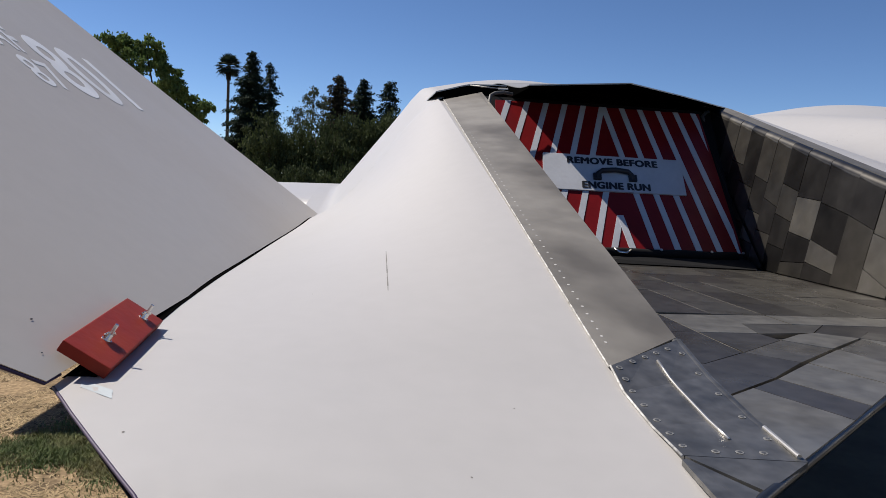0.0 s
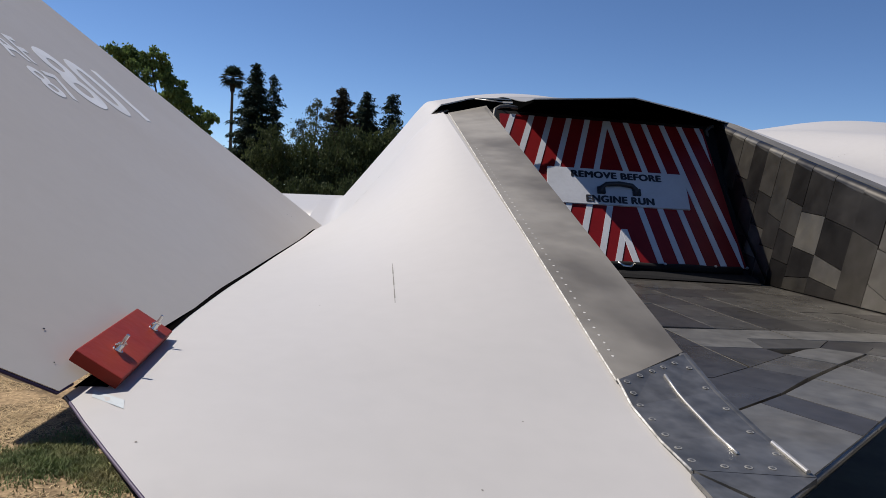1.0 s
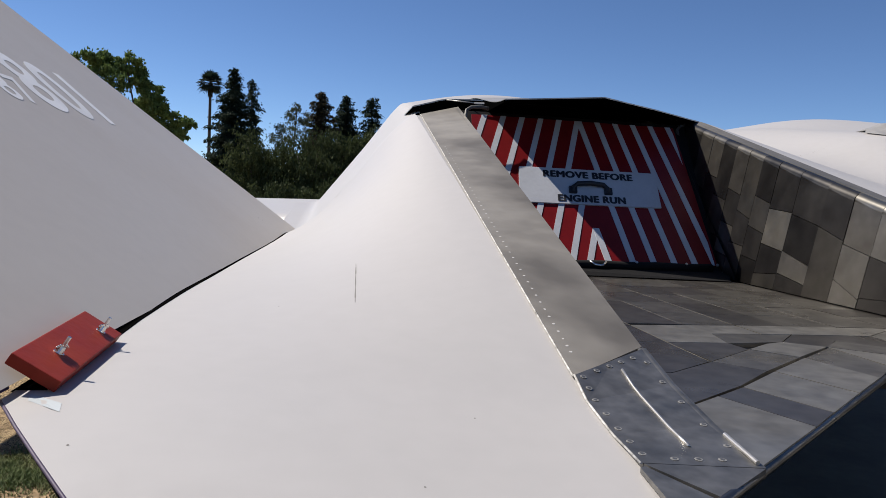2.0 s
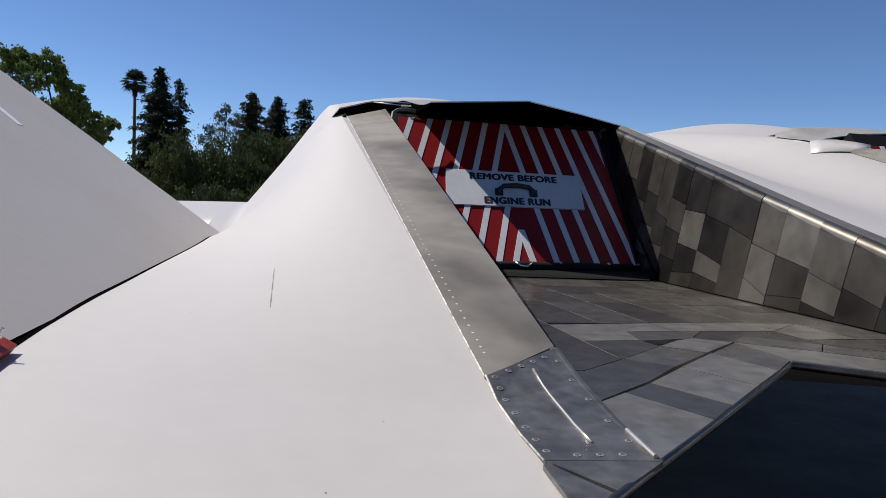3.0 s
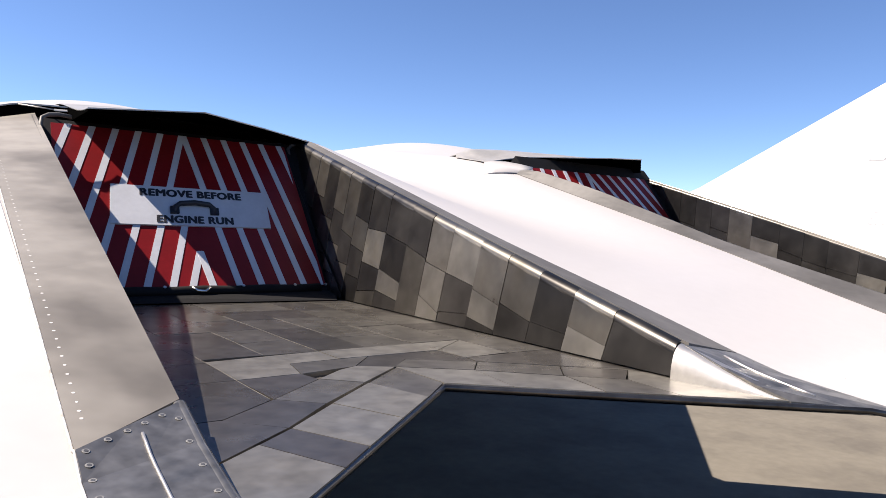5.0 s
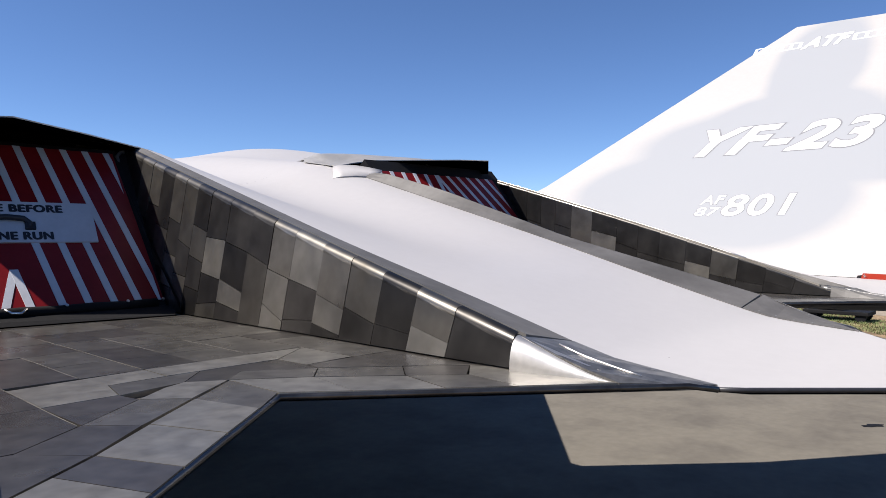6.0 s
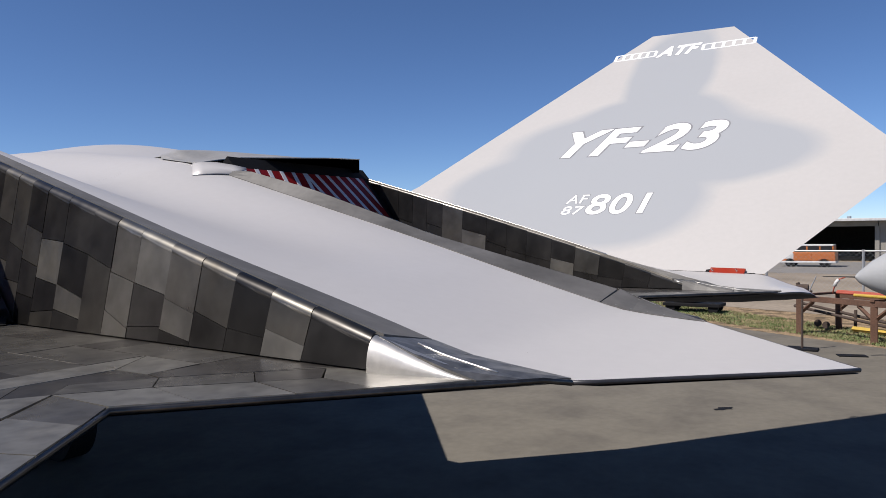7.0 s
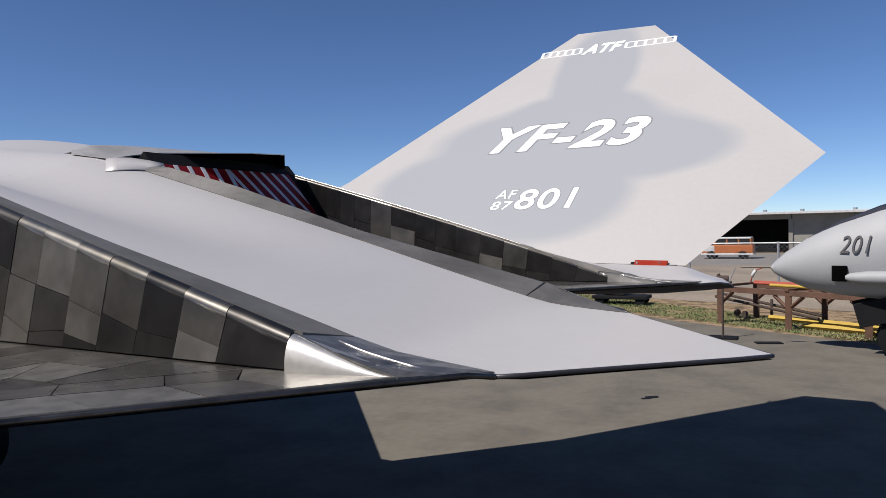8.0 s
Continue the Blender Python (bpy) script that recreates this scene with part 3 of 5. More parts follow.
    tile([(-1.478, 0.143), (-1.410, 0.076), (-1.273, 0.182), (-1.347, 0.228), (-1.400, 0.205)], PLATES["l"])
    tile([(-1.623, 0.028), (-1.554, -0.040), (-1.410, 0.076), (-1.478, 0.143)], PLATES["m"])
    tile([(-1.749, -0.065), (-1.672, -0.148), (-1.554, -0.040), (-1.623, 0.028)], PLATES["d"])
    tile([(-1.84, -0.06), (-1.742, -0.06), (-1.628, 0.025), (-1.628, 0.20), (-1.84, 0.20)], PLATES["d"])
    tile([(-1.84, -0.272), (-1.672, -0.148), (-1.749, -0.062), (-1.84, -0.06)], PLATES["d"])
    # edge bands along the two sides of the notch
    tile([(-1.86, -0.290), (-1.742, -0.205), (-1.681, -0.349), (-1.86, -0.497)], PLATES["l"], 0.001)
    tile([(-1.742, -0.205), (-1.670, -0.152), (-1.608, -0.286), (-1.681, -0.349)], PLATES["d"], 0.001)
    tile([(-1.670, -0.152), (-1.545, -0.045), (-1.485, -0.182), (-1.608, -0.286)], PLATES["l"], 0.001)
    tile([(-1.545, -0.045), (-1.407, 0.068), (-1.365, -0.082), (-1.485, -0.182)], PLATES["l"], 0.001)
    tile([(-1.407, 0.068), (-1.273, 0.176), (-1.271, 0.001), (-1.365, -0.082)], PLATES["m"], 0.001)
    tile([(-1.273, 0.180), (-1.129, 0.074), (-1.160, -0.090), (-1.269, 0.001)], PLATES["l"], 0.001)
    tile([(-1.273, 0.184), (-1.205, 0.248), (-1.062, 0.153), (-1.129, 0.078)], PLATES["m"], 0.001)
    tile([(-1.129, 0.074), (-0.985, -0.060), (-1.020, -0.207), (-1.160, -0.090)], PLATES["l"], 0.001)
    tile([(-1.129, 0.078), (-1.062, 0.153), (-0.915, 0.026), (-0.985, -0.056)], PLATES["m"], 0.001)
    tile([(-0.985, -0.060), (-0.885, -0.150), (-0.905, -0.303), (-1.020, -0.207)], PLATES["m"], 0.001)
    tile([(-0.915, 0.026), (-0.80, -0.080), (-0.885, -0.146), (-0.985, -0.056)], PLATES["d"], 0.001)
    tile([(-0.885, -0.150), (-0.80, -0.080), (-0.735, -0.190), (-0.735, -0.440), (-0.905, -0.303)], PLATES["l"], 0.001)
    # beads of pale sealant in some of the joints
    for x, y0, y1 in ((-1.628, 0.03, 0.62), (-1.482, 0.43, 0.83), (-1.342, 0.43, 1.12), (-1.208, 0.44, 1.03), (-1.06, 0.46, 0.80)):
        pts = [(x + 0.001 * math.sin(37 * k), y0 + (y1 - y0) * k / 12, FLOOR_Z + 0.0001) for k in range(13)]
        tube("sealant_bead", flip(pts, side), 0.0007, SEALANT, floor_ob, 6, squash=0.5)


# seams of a wall: the columns' bounds, and in each the heights at which tiles end, as fractions of the wall
ROLL = 0.027
COLS = [-0.186, 0.0, 0.142, 0.284, 0.428, 0.570, 0.728, 0.860, 0.998, 1.165, 1.312, 1.43, 1.54, 1.65, 1.77, 1.88, 2.00, 2.13, 2.25]
SEAMS = [((), "d"), (((0.48, 0.34),), "lm"), (((0.33, 0.31),), "dd"), (((0.44, 0.32),), "dm"), (((0.14, 0.05), (0.49, 0.40)), "dlm"), (((0.11, 0.17), (0.55, 0.52)), "ddl"),
         (((0.23, 0.09), (0.58, 0.55)), "llm"), (((0.66, 0.61),), "md"), (((0.15, 0.10), (0.35, 0.28), (0.68, 0.66)), "dldd"), (((0.10, 0.14), (0.36, 0.34), (0.66, 0.69)), "mdld"),
         (((0.22, 0.20), (0.47, 0.44), (0.72, 0.70)), "ddmd"), (((0.30, 0.29), (0.56, 0.52)), "mdm"), (((0.20, 0.18), (0.44, 0.42), (0.70, 0.68)), "dmdm"), (((0.34, 0.32), (0.62, 0.60)), "dmd"),
         (((0.25, 0.24), (0.50, 0.48), (0.75, 0.74)), "mddm"), (((0.33, 0.31), (0.66, 0.63)), "ddm"), (((0.28, 0.26), (0.58, 0.55)), "dmd"), (((0.5, 0.5),), "dd")]


def trough_wall(side, inboard):
    """A tiled wall whose top rolls over into the flange."""
    xw = wall_in_x if inboard else wall_out_x
    sgn = 1 if inboard else -1
    vs, fs = [], []
    ys = [-0.19 + 2.5 * k / 30 for k in range(31)]
    for y in ys:
        vs += [(xw(y, 1.97) + sgn * 0.012, y, 1.97), (xw(y, (wall_top if inboard else wall_top_out)(y, side)) + sgn * 0.012, y, (wall_top if inboard else wall_top_out)(y, side) - 0.03)]
    fs = [(2 * k, 2 * k + 1, 2 * k + 3, 2 * k + 2) for k in range(30)]
    wall = link_mesh("trough_wall", flip(vs, side), fs, JOINT, jet, "trough wall of dark and light heat-tinted steel tiles")
    rnd = random.Random(11 if inboard else 12)
    g, radius = 0.0007, ROLL if inboard else 0.02
    seams = SEAMS if inboard else [(c, "d" * len(k)) for c, k in SEAMS]
    if not inboard:
        # a few paler pieces among the dark ones
        seams[3], seams[4], seams[8], seams[9] = (((0.40, 0.36),), "dm"), (((0.60, 0.58),), "ld"), (((0.75, 0.74),), "ld"), (((0.45, 0.43),), "dm")
    for (y0, y1), (cuts, kinds) in zip(zip(COLS, COLS[1:]), seams):
        bounds = [(0.0, 0.0)] + list(cuts) + [(1.0, 1.0)]
        # the first number of a cut is at the forward bound
        for lo, hi, k in zip(bounds, bounds[1:], kinds):
            last = hi == (1.0, 1.0)
            lift = rnd.uniform(0.0, 0.0025)
            def at(yy, f):
                z0, z1 = 1.99, (wall_top if inboard else wall_top_out)(yy, side) - radius
                lean = 0.022 * (1 - f) * min(1.0, (yy + 0.186) / 0.15)
                z = z0 + (z1 - z0) * f
                yb = yy + lean
                return (xw(yb, z) - sgn * lift, yb, z)
            bf, ba = y1 - g, y0 + g
            # outline: aft-low, forward-low, forward-high, aft-high
            pts = [at(ba, lo[1] if lo[1] == 0 else lo[1] + 0.003), at(bf, lo[0] if lo[0] == 0 else lo[0] + 0.003), at(bf, min(1, hi[0]) - (0 if last else 0.003)), at(ba, min(1, hi[1]) - (0 if last else 0.003))]
            bm = bmesh.new()
            front = [bm.verts.new(p) for p in flip(pts, side)]
            back = [bm.verts.new(p) for p in flip([(p[0] + sgn * (0.014 + lift), p[1], p[2]) for p in pts], side)]
            bm.faces.new(front)
            for i in range(4):
                if last and i == 2:
                    continue
                j = (i + 1) % 4
                bm.faces.new((front[i], front[j], back[j], back[i]))
            if last:
                prev = (front[3], front[2])
                for s in range(1, 6):
                    t = math.pi / 2 * s / 5
                    row = []
                    for p in (pts[3], pts[2]):
                        row.append((p[0] + sgn * radius * (1 - math.cos(t)), p[1], p[2] + radius * math.sin(t)))
                    now = tuple(bm.verts.new(p) for p in flip(row, side))
                    bm.faces.new((prev[0], prev[1], now[1], now[0]))
                    prev = now
            ob = part("tile", bm, SHADES[k], wall)
            for poly in ob.data.polygons:
                poly.use_smooth = last and len(ob.data.polygons) > 6 and poly.index >= 4
    return wall


def strip(name, left, right, mat, label="", drop=0.03, parent=None, crown=0.0):
    """A plate between two lines of points, with its edges turned down."""
    n = len(left)
    vs, fs = [], []
    for a, b in zip(left, right):
        a, b = Vector(a), Vector(b)
        vs += [a - Vector((0, 0, drop)), a, (a + b) / 2 + Vector((0, 0, crown)), b, b - Vector((0, 0, drop))]
    for k in range(n - 1):
        for j in range(4):
            fs.append((k * 5 + j, k * 5 + j + 1, k * 5 + j + 6, k * 5 + j + 5))
    fs += [(0, 1, 2, 3, 4), tuple((n - 1) * 5 + j for j in (4, 3, 2, 1, 0))]
    bm = bmesh.new()
    bv = [bm.verts.new(v) for v in vs]
    for f in fs:
        bm.faces.new([bv[i] for i in f])
    return part(name, bm, mat, parent or jet, label)


def rivets(points, mat, parent, r=0.007, slope=0.0, core=None, normals=()):
    """Flat rivet heads, tipped to the slope of the plate that they sit in; with a core they are countersunk screws, a bright ring round a dull head."""
    bm = bmesh.new()
    bmesh.ops.create_cone(bm, cap_ends=True, segments=12, radius1=r, radius2=r * 0.95, depth=0.0003)
    if core:
        bmesh.ops.create_cone(bm, cap_ends=True, segments=12, radius1=r * 0.56, radius2=r * 0.55, depth=0.0003, matrix=Matrix.Translation((0, 0, 0.0003)))
        for f in bm.faces:
            if max(v.co.xy.length for v in f.verts) < r * 0.7:
                f.material_index = 1
    me = bpy.data.meshes.new("rivet")
    bm.to_mesh(me)
    bm.free()
    me.materials.append(mat)
    if core:
        me.materials.append(core)
    for k, p in enumerate(points):
        ob = new("rivet", me)
        ob.parent = parent
        ob.location = p
        if normals:
            ob.rotation_euler = Vector((0, 0, 1)).rotation_difference(Vector(normals[k])).to_euler()
        else:
            ob.rotation_euler.x = math.atan(slope)


def trough_trim(side):
    ys = [-0.11 + (2.30 + 0.11) * k / 24 for k in range(25)]
    # outboard flange: broad plate beside the painted shoulder
    inner = [(-(1.826 - 0.0275 * (y + 0.113)), y, wall_top_out(y, side) + 0.002) for y in ys]
    ys2 = [-0.235 + (2.24 + 0.235) * k / 24 for k in range(25)]
    outer = [(-(1.980 - 0.012 * (y + 0.21)), y, skin(1.975, y) + 0.004) for y in ys2]
    fl = None
    for k0, k1 in ((15, 24), (6, 15), (0, 6)):
        fl = strip("outboard_flange", flip(inner[k0:k1 + 1], side), flip(outer[k0:k1 + 1], side), FLANGE, "wide stained titanium flange", 0.05)
    ye = [-0.2 + 2.55 * k / 24 for k in range(25)]
    strip("shoulder_edge", flip([(-1.940, y, skin(1.975, y) - 0.003) for y in ye], side), flip([(-1.979, y, skin(1.979, y) - 0.0006) for y in ye], side), PAINT, drop=0.01)
    rv = []
    for k in range(46):
        t = 0.03 + 0.9 * (k / 45) ** 1.15
        y = -0.21 + t * 1.75
        f = (1.962 - 1.826) / (1.980 - 1.826)
        zi, zo = wall_top_out(y, side) + 0.002, skin(1.975, y) + 0.004
        rv.append((-(1.962 - 0.012 * (y + 0.21)), y, zi + (zo - zi) * f + 0.0002))
    rivets(flip(rv, side), RIVET, fl, 0.0027, 0.262)
    # outboard end panel with a raised bead and a cut-off corner
    a = [(-1.823, -0.118, 2.039), (-1.83, -0.24, 2.012), (-1.838, -0.37, 1.995), (-1.846, -0.492, 1.986)]
    b = [(-1.980, -0.238, 2.024), (-1.982, -0.30, 2.004), (-1.984, -0.40, 1.992), (-1.985, -0.482, 1.989)]
    pan = strip("outboard_end_panel", flip(a, side), flip(b, side), PANEL, "polished riveted end panel with a raised bead", 0.012)
    strip("end_corner", flip([(-1.847, -0.493, 1.9858), (-1.928, -0.553, 1.9815)], side), flip([(-1.9845, -0.483, 1.9888), (-1.933, -0.556, 1.9815)], side), PANEL, drop=0.006)
    strip("end_tip", flip([(-1.985, -0.489, 1.988), (-1.938, -0.562, 1.9805)], side), flip([(-1.992, -0.492, 1.988), (-2.0, -0.612, 1.984)], side), PANEL, drop=0.006)
    def on(u, v, z=0.0002):
        """A point of the panel: u from its inner to its outer edge, v from the joint aft."""
        i = min(2, int(v * 3))
        f = v * 3 - i
        p, q = Vector(a[i]).lerp(Vector(a[i + 1]), f), Vector(b[i]).lerp(Vector(b[i + 1]), f)
        w = p.lerp(q, u)
        return (w.x, w.y, w.z + z)
    def up(u, v):
        p = Vector(on(u, v))
        n = (Vector(on(u + 0.03, v)) - p).cross(Vector(on(u, v + 0.03)) - p).normalized()
        return tuple(n if n.z > 0 else -n)
    def screws(uv):
        rivets(flip([on(u, v, 0.0005) for u, v in uv], side), RING, pan, 0.0048, core=PANEL, normals=flip([up(u, v) for u, v in uv], side))
    screws([(0.93, v) for v in (0.06, 0.2, 0.34, 0.48, 0.62, 0.76, 0.9)] + [(0.12, v) for v in (0.12, 0.3, 0.48, 0.66, 0.84)] + [(u, 0.045) for u in (0.25, 0.42, 0.58, 0.75)] + [(u, 0.95) for u in (0.3, 0.5, 0.7)])
    tube("bead", flip([on(0.47, 0.12 + 0.72 * k / 8, 0.001) for k in range(9)], side), 0.0022, BRIGHT, pan, 6)
    tube("seal_edge", flip([(x - 0.002, y, z - 0.0005) for x, y, z in outer[::-1] + b], side), 0.0016, SEALANT_WHITE, jet, 6, "ragged white sealant line")
    tube("rolled_edge", flip([(p[0] - 0.006, p[1], p[2] - 0.0105) for p in (Vector(a[k]).lerp(Vector(a[k + 1]), q / 4) for k in range(3) for q in range(4))], side), 0.0115, PANEL, pan, 12, "edge of the panel rolled down to the floor")
    rod("corner_pin", flip([(-1.846, -0.405, 1.994)], side)[0], flip([(-1.852, -0.485, 1.989)], side)[0], 0.0028, BRIGHT, pan)

    if side > 0:
        # the rim's highlight, added as a thin bar of bright metal
        tube("rim_highlight", [(-wall_out_x(y, 0) + 0.012, y, wall_top_out(y, side) + 0.001) for y in (0.25 + 1.72 * k / 20 for k in range(21))], 0.0042, BRIGHT, jet, 8, "bright bar for the sunlit rim of the trough wall")
    # inboard flange and its end panel
    ys = [-0.20 + (2.44 if side < 0 else 2.12) * k / 24 for k in range(25)]
    inner = [(wall_in_x(y, wall_top(y, side)) + ROLL + 0.001, y, wall_top(y, side) + 0.0005) for y in ys]
    outer = [(-(deck_half(y) - 0.002), y, skin(0.6, y) + 0.003) for y in ys]
    strip("inboard_flange", flip(inner, side), flip(outer, side), FLANGE_DARK, "narrow dark titanium flange", 0.04)
    a = [(-0.765, -0.205, 2.062), (-0.760, -0.29, 2.03), (-0.752, -0.37, 2.004), (-0.742, -0.436, 1.985)]
    b = [(x, y, skin(0.6, y) + 0.003) for x, y in ((-0.551, -0.205), (-0.557, -0.32), (-0.563, -0.44), (-0.575, -0.572))]
    pan = strip("inboard_end_panel", flip(a, side), flip(b, side), PANEL if side < 0 else FLANGE_DARK, "polished riveted end panel with a raised bead" if side < 0 else "dull grey end panel", 0.012)
    screws([(u, v) for u in (0.15, 0.9) for v in (0.15, 0.32, 0.49, 0.66, 0.83)])
    if side < 0:
        tube("bead", flip([on(0.45, 0.12 + 0.7 * k / 8, 0.001) for k in range(9)], side), 0.0022, BRIGHT, pan, 6)
    if side > 0:
        top = [(1.822 + 0.02 * t, -0.165 - 0.25 * t, 2.034 - 0.047 * t) for t in (0, 0.25, 0.5, 0.75, 1)]
        foot = [(1.806 + 0.005 * t, -0.165 - 0.25 * t, 1.986) for t in (0, 0.25, 0.5, 0.75, 1)]
        strip("rolled_end", top, foot, FLANGE_DARK, "dull rolled end of the outboard wall", 0.004, crown=0.006)
    # bright rolled end of the inboard wall, running down to the trailing edge
    vs, fs, n, seg = [], [], 10, 9
    for k in range(n + 1):
        t = k / n
        y = -0.196 - 0.235 * t
        xi = -0.800 + 0.055 * t
        top = 2.064 - 0.080 * t
        for j in range(seg + 1):
            w = math.pi / 2 * j / seg
            vs.append((xi + 0.036 - 0.036 * math.cos(w), y, 1.984 + (top - 1.984) * math.sin(w) ** 0.8 if j else 1.978))
    for k in range(n):
        for j in range(seg):
            i = k * (seg + 1) + j
            fs.append((i, i + 1, i + seg + 2, i + seg + 1))
    link_mesh("rolled_end", flip(vs, side), fs, BRIGHT, jet, "bright rolled metal end of the trough wall", smooth=True)


# trailing edges of the two flaps, from the outboard corner to the inboard end
FLAP_EDGE = {-1: [(-1.630, 1.86, 2.702), (-1.224, 1.74, 2.722), (-0.88, 1.97, 2.716), (-0.47, 2.25, 2.702)],
             1: [(-1.655, 1.88, 2.790), (-1.21, 1.74, 2.752), (-0.82, 2.06, 2.743), (-0.69, 2.11, 2.722), (-0.540, 2.10, 2.692), (-0.500, 2.24, 2.714), (-0.506, 2.37, 2.734)]}


def nozzle_flap(side):
    """The thin upper flap of the nozzle, its trailing edge a flat V over the cover, with a skirt and a pale plate at its outboard side."""
    edge = FLAP_EDGE[side]
    line = []
    for a, b in zip(edge, edge[1:]):
        line += [tuple(p + (q - p) * k / 8 for p, q in zip(a, b)) for k in range(8)]
    line.append(edge[-1])
    def hinge(x):
        return 2.50 + 0.28 * smooth01((-0.50 - x) / 0.45)
    def sheet(name, line, mat, label, thick, bulge):
        vs, fs, nu, nv = [], [], len(line) - 1, 14
        for low in (0, 1):
            for x, y0, z0 in line:
                end = hinge(x) if side < 0 else 2.47
                rise = 0.004 if side < 0 else 0.050 * smooth01((-0.40 - x) / 0.22)
                zs = skin(-x, end) + rise
                for k in range(nv):
                    v = k / (nv - 1)
                    y = y0 + (end - y0) * v
                    z = z0 + (zs - z0) * smooth01(v) + bulge(x) * math.sin(math.pi * v)
                    z = max(z, skin(-x, y) + 0.004) if y > 2.36 else z
                    shift = 0.08 * v * smooth01((x + 0.75) / 0.25) if side > 0 else 0.0
                    vs.append((x - shift, y, z - low * thick))
                vs.append((x - shift, end + 0.16, skin(-x + shift, end + 0.16) - 0.014 - low * thick))
        n = (nu + 1) * (nv + 1)
        for i in range(nu):
            for k in range(nv):
                a = i * (nv + 1) + k
                fs += [(a, a + nv + 1, a + nv + 2, a + 1), (n + a, n + a + 1, n + a + nv + 2, n + a + nv + 1)]
            a, b = i * (nv + 1), (i + 1) * (nv + 1)
            fs.append((a, n + a, n + b, b))
        for i in (0, nu):
            for k in range(nv):
                a = i * (nv + 1) + k
                fs.append((a, a + 1, n + a + 1, n + a))
        ob = link_mesh(name, flip(vs, side), fs, mat, jet, label)
        # the underside's shade is put into its colour
        ob.data.materials.append(SHADE_BLACK)
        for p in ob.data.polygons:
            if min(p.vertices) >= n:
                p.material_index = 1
        return ob
    sheet("nozzle_flap", line, FLAP_TOP, "thin silvery nozzle flap, its underside blackened for shade", 0.005, lambda x: (0.012 if side > 0 else 0.004) * smooth01((x + 1.2) / 0.4))
    lip = [(-1.60, 2.335, 2.758), (-1.70, 2.335, 2.756), (-1.76, 2.335, 2.753), (-1.812, 2.335, 2.751), (-1.846, 2.335, 2.744), (-1.89, 2.335, 2.731), (-1.938, 2.335, 2.717), (-1.981, 2.335, 2.705)]
    sheet("hinge_plate", lip[::-1], FLAP_TOP, "pale metal plate lapping over the shoulder", 0.006, lambda x: 0.0)
    # skirt under the outboard edge, following the flap's slope
    x, y, z = edge[0]
    deep = 0.014 if side < 0 else 0.088
    end = hinge(x) if side < 0 else 2.47
    zs = skin(-x, end) + (0.004 if side < 0 else 0.050)
    vs, n = [], 12
    for dx in (0.0, 0.008):
        for k in range(n + 1):
            v = k / n
            yy = y + 0.004 + (end - y - 0.01) * v
            vs += [(x + dx, yy, z + (zs - z) * smooth01(v) - 0.003), (x + dx, yy, z - deep)]
    fs = [(o + 2 * k, o + 2 * k + 1, o + 2 * k + 3, o + 2 * k + 2) for o in (0, 2 * n + 2) for k in range(n)]
    link_mesh("flap_skirt", flip(vs, side), fs, SHADE_BLACK, jet, "skirt under the flap's edge, blackened for shade")
    # added face closing the body under the plate, black to stand for shade
    cols = [-1.940 + (1.940 - 0.80) * k / 30 for k in range(31)]
    def lid(x):
        for (x0, _, z0), (x1, _, z1) in zip(lip, lip[1:]):
            if x1 <= x <= x0:
                return z1 + (z0 - z1) * (x - x1) / (x0 - x1) - 0.005
        return skin(-x, 2.352) + 0.001
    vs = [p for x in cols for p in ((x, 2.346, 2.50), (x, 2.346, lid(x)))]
    link_mesh("throat_face", flip(vs, side), [(2 * k, 2 * k + 1, 2 * k + 3, 2 * k + 2) for k in range(30)], SHADE_BLACK, jet, "added black face for the shade above the nozzle")
    # throat behind the cover, its deep shade put into the colour
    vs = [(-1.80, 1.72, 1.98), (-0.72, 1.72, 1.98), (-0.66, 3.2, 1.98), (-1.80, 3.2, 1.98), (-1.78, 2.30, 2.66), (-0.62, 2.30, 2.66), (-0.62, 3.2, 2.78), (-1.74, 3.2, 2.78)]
    link_mesh("throat", flip(vs, side), [(2, 3, 7, 6), (3, 0, 4, 7), (1, 2, 6, 5)], SHADE_BLACK, jet, "throat of the nozzle, blackened for shade")
    # added back plane, black for the shade under the plate
    link_mesh("throat_roof", flip([(-1.95, 2.45, 2.52), (-0.75, 2.45, 2.52), (-0.75, 2.47, 2.745), (-1.60, 2.47, 2.752), (-1.90, 2.47, 2.73)], side), [(0, 1, 2, 3, 4)], SHADE_BLACK, jet)
    # loose pale edge strip over the inboard flange, and a bent rail beside the outboard one
    if side > 0:
        a = [(0.500, 2.085, 2.684), (0.54, 2.06, 2.694), (0.59, 2.00, 2.692), (0.64, 1.93, 2.678), (0.69, 1.875, 2.662)]
        b = [(0.40, 1.955, skin(0.40, 1.955) + 0.004), (0.45, 1.92, skin(0.45, 1.92) + 0.008), (0.51, 1.885, skin(0.51, 1.885) + 0.010), (0.585, 1.855, skin(0.585, 1.855) + 0.010), (0.66, 1.845, 2.650)]
        lifted = strip("edge_strip", a, b, PAINT, "lifted pale edge strip", 0.004)
        for p in lifted.data.polygons:
            p.use_smooth = abs(p.normal.z) > 0.5
    else:
        tube("corner_strap", [(-0.615, 2.23, 2.682), (-0.640, 2.22, 2.680), (-0.668, 2.20, 2.655), (-0.664, 2.18, 2.615), (-0.680, 2.15, 2.575)], 0.009, FLANGE_DARK, jet, 6, "bent metal strap")
    rail = [(-1.765, 2.01, 2.60), (-1.767, 2.04, 2.640), (-1.760, 2.05, 2.668), (-1.737, 2.06, 2.682), (-1.698, 2.07, 2.688), (-1.653, 2.08, 2.684)]
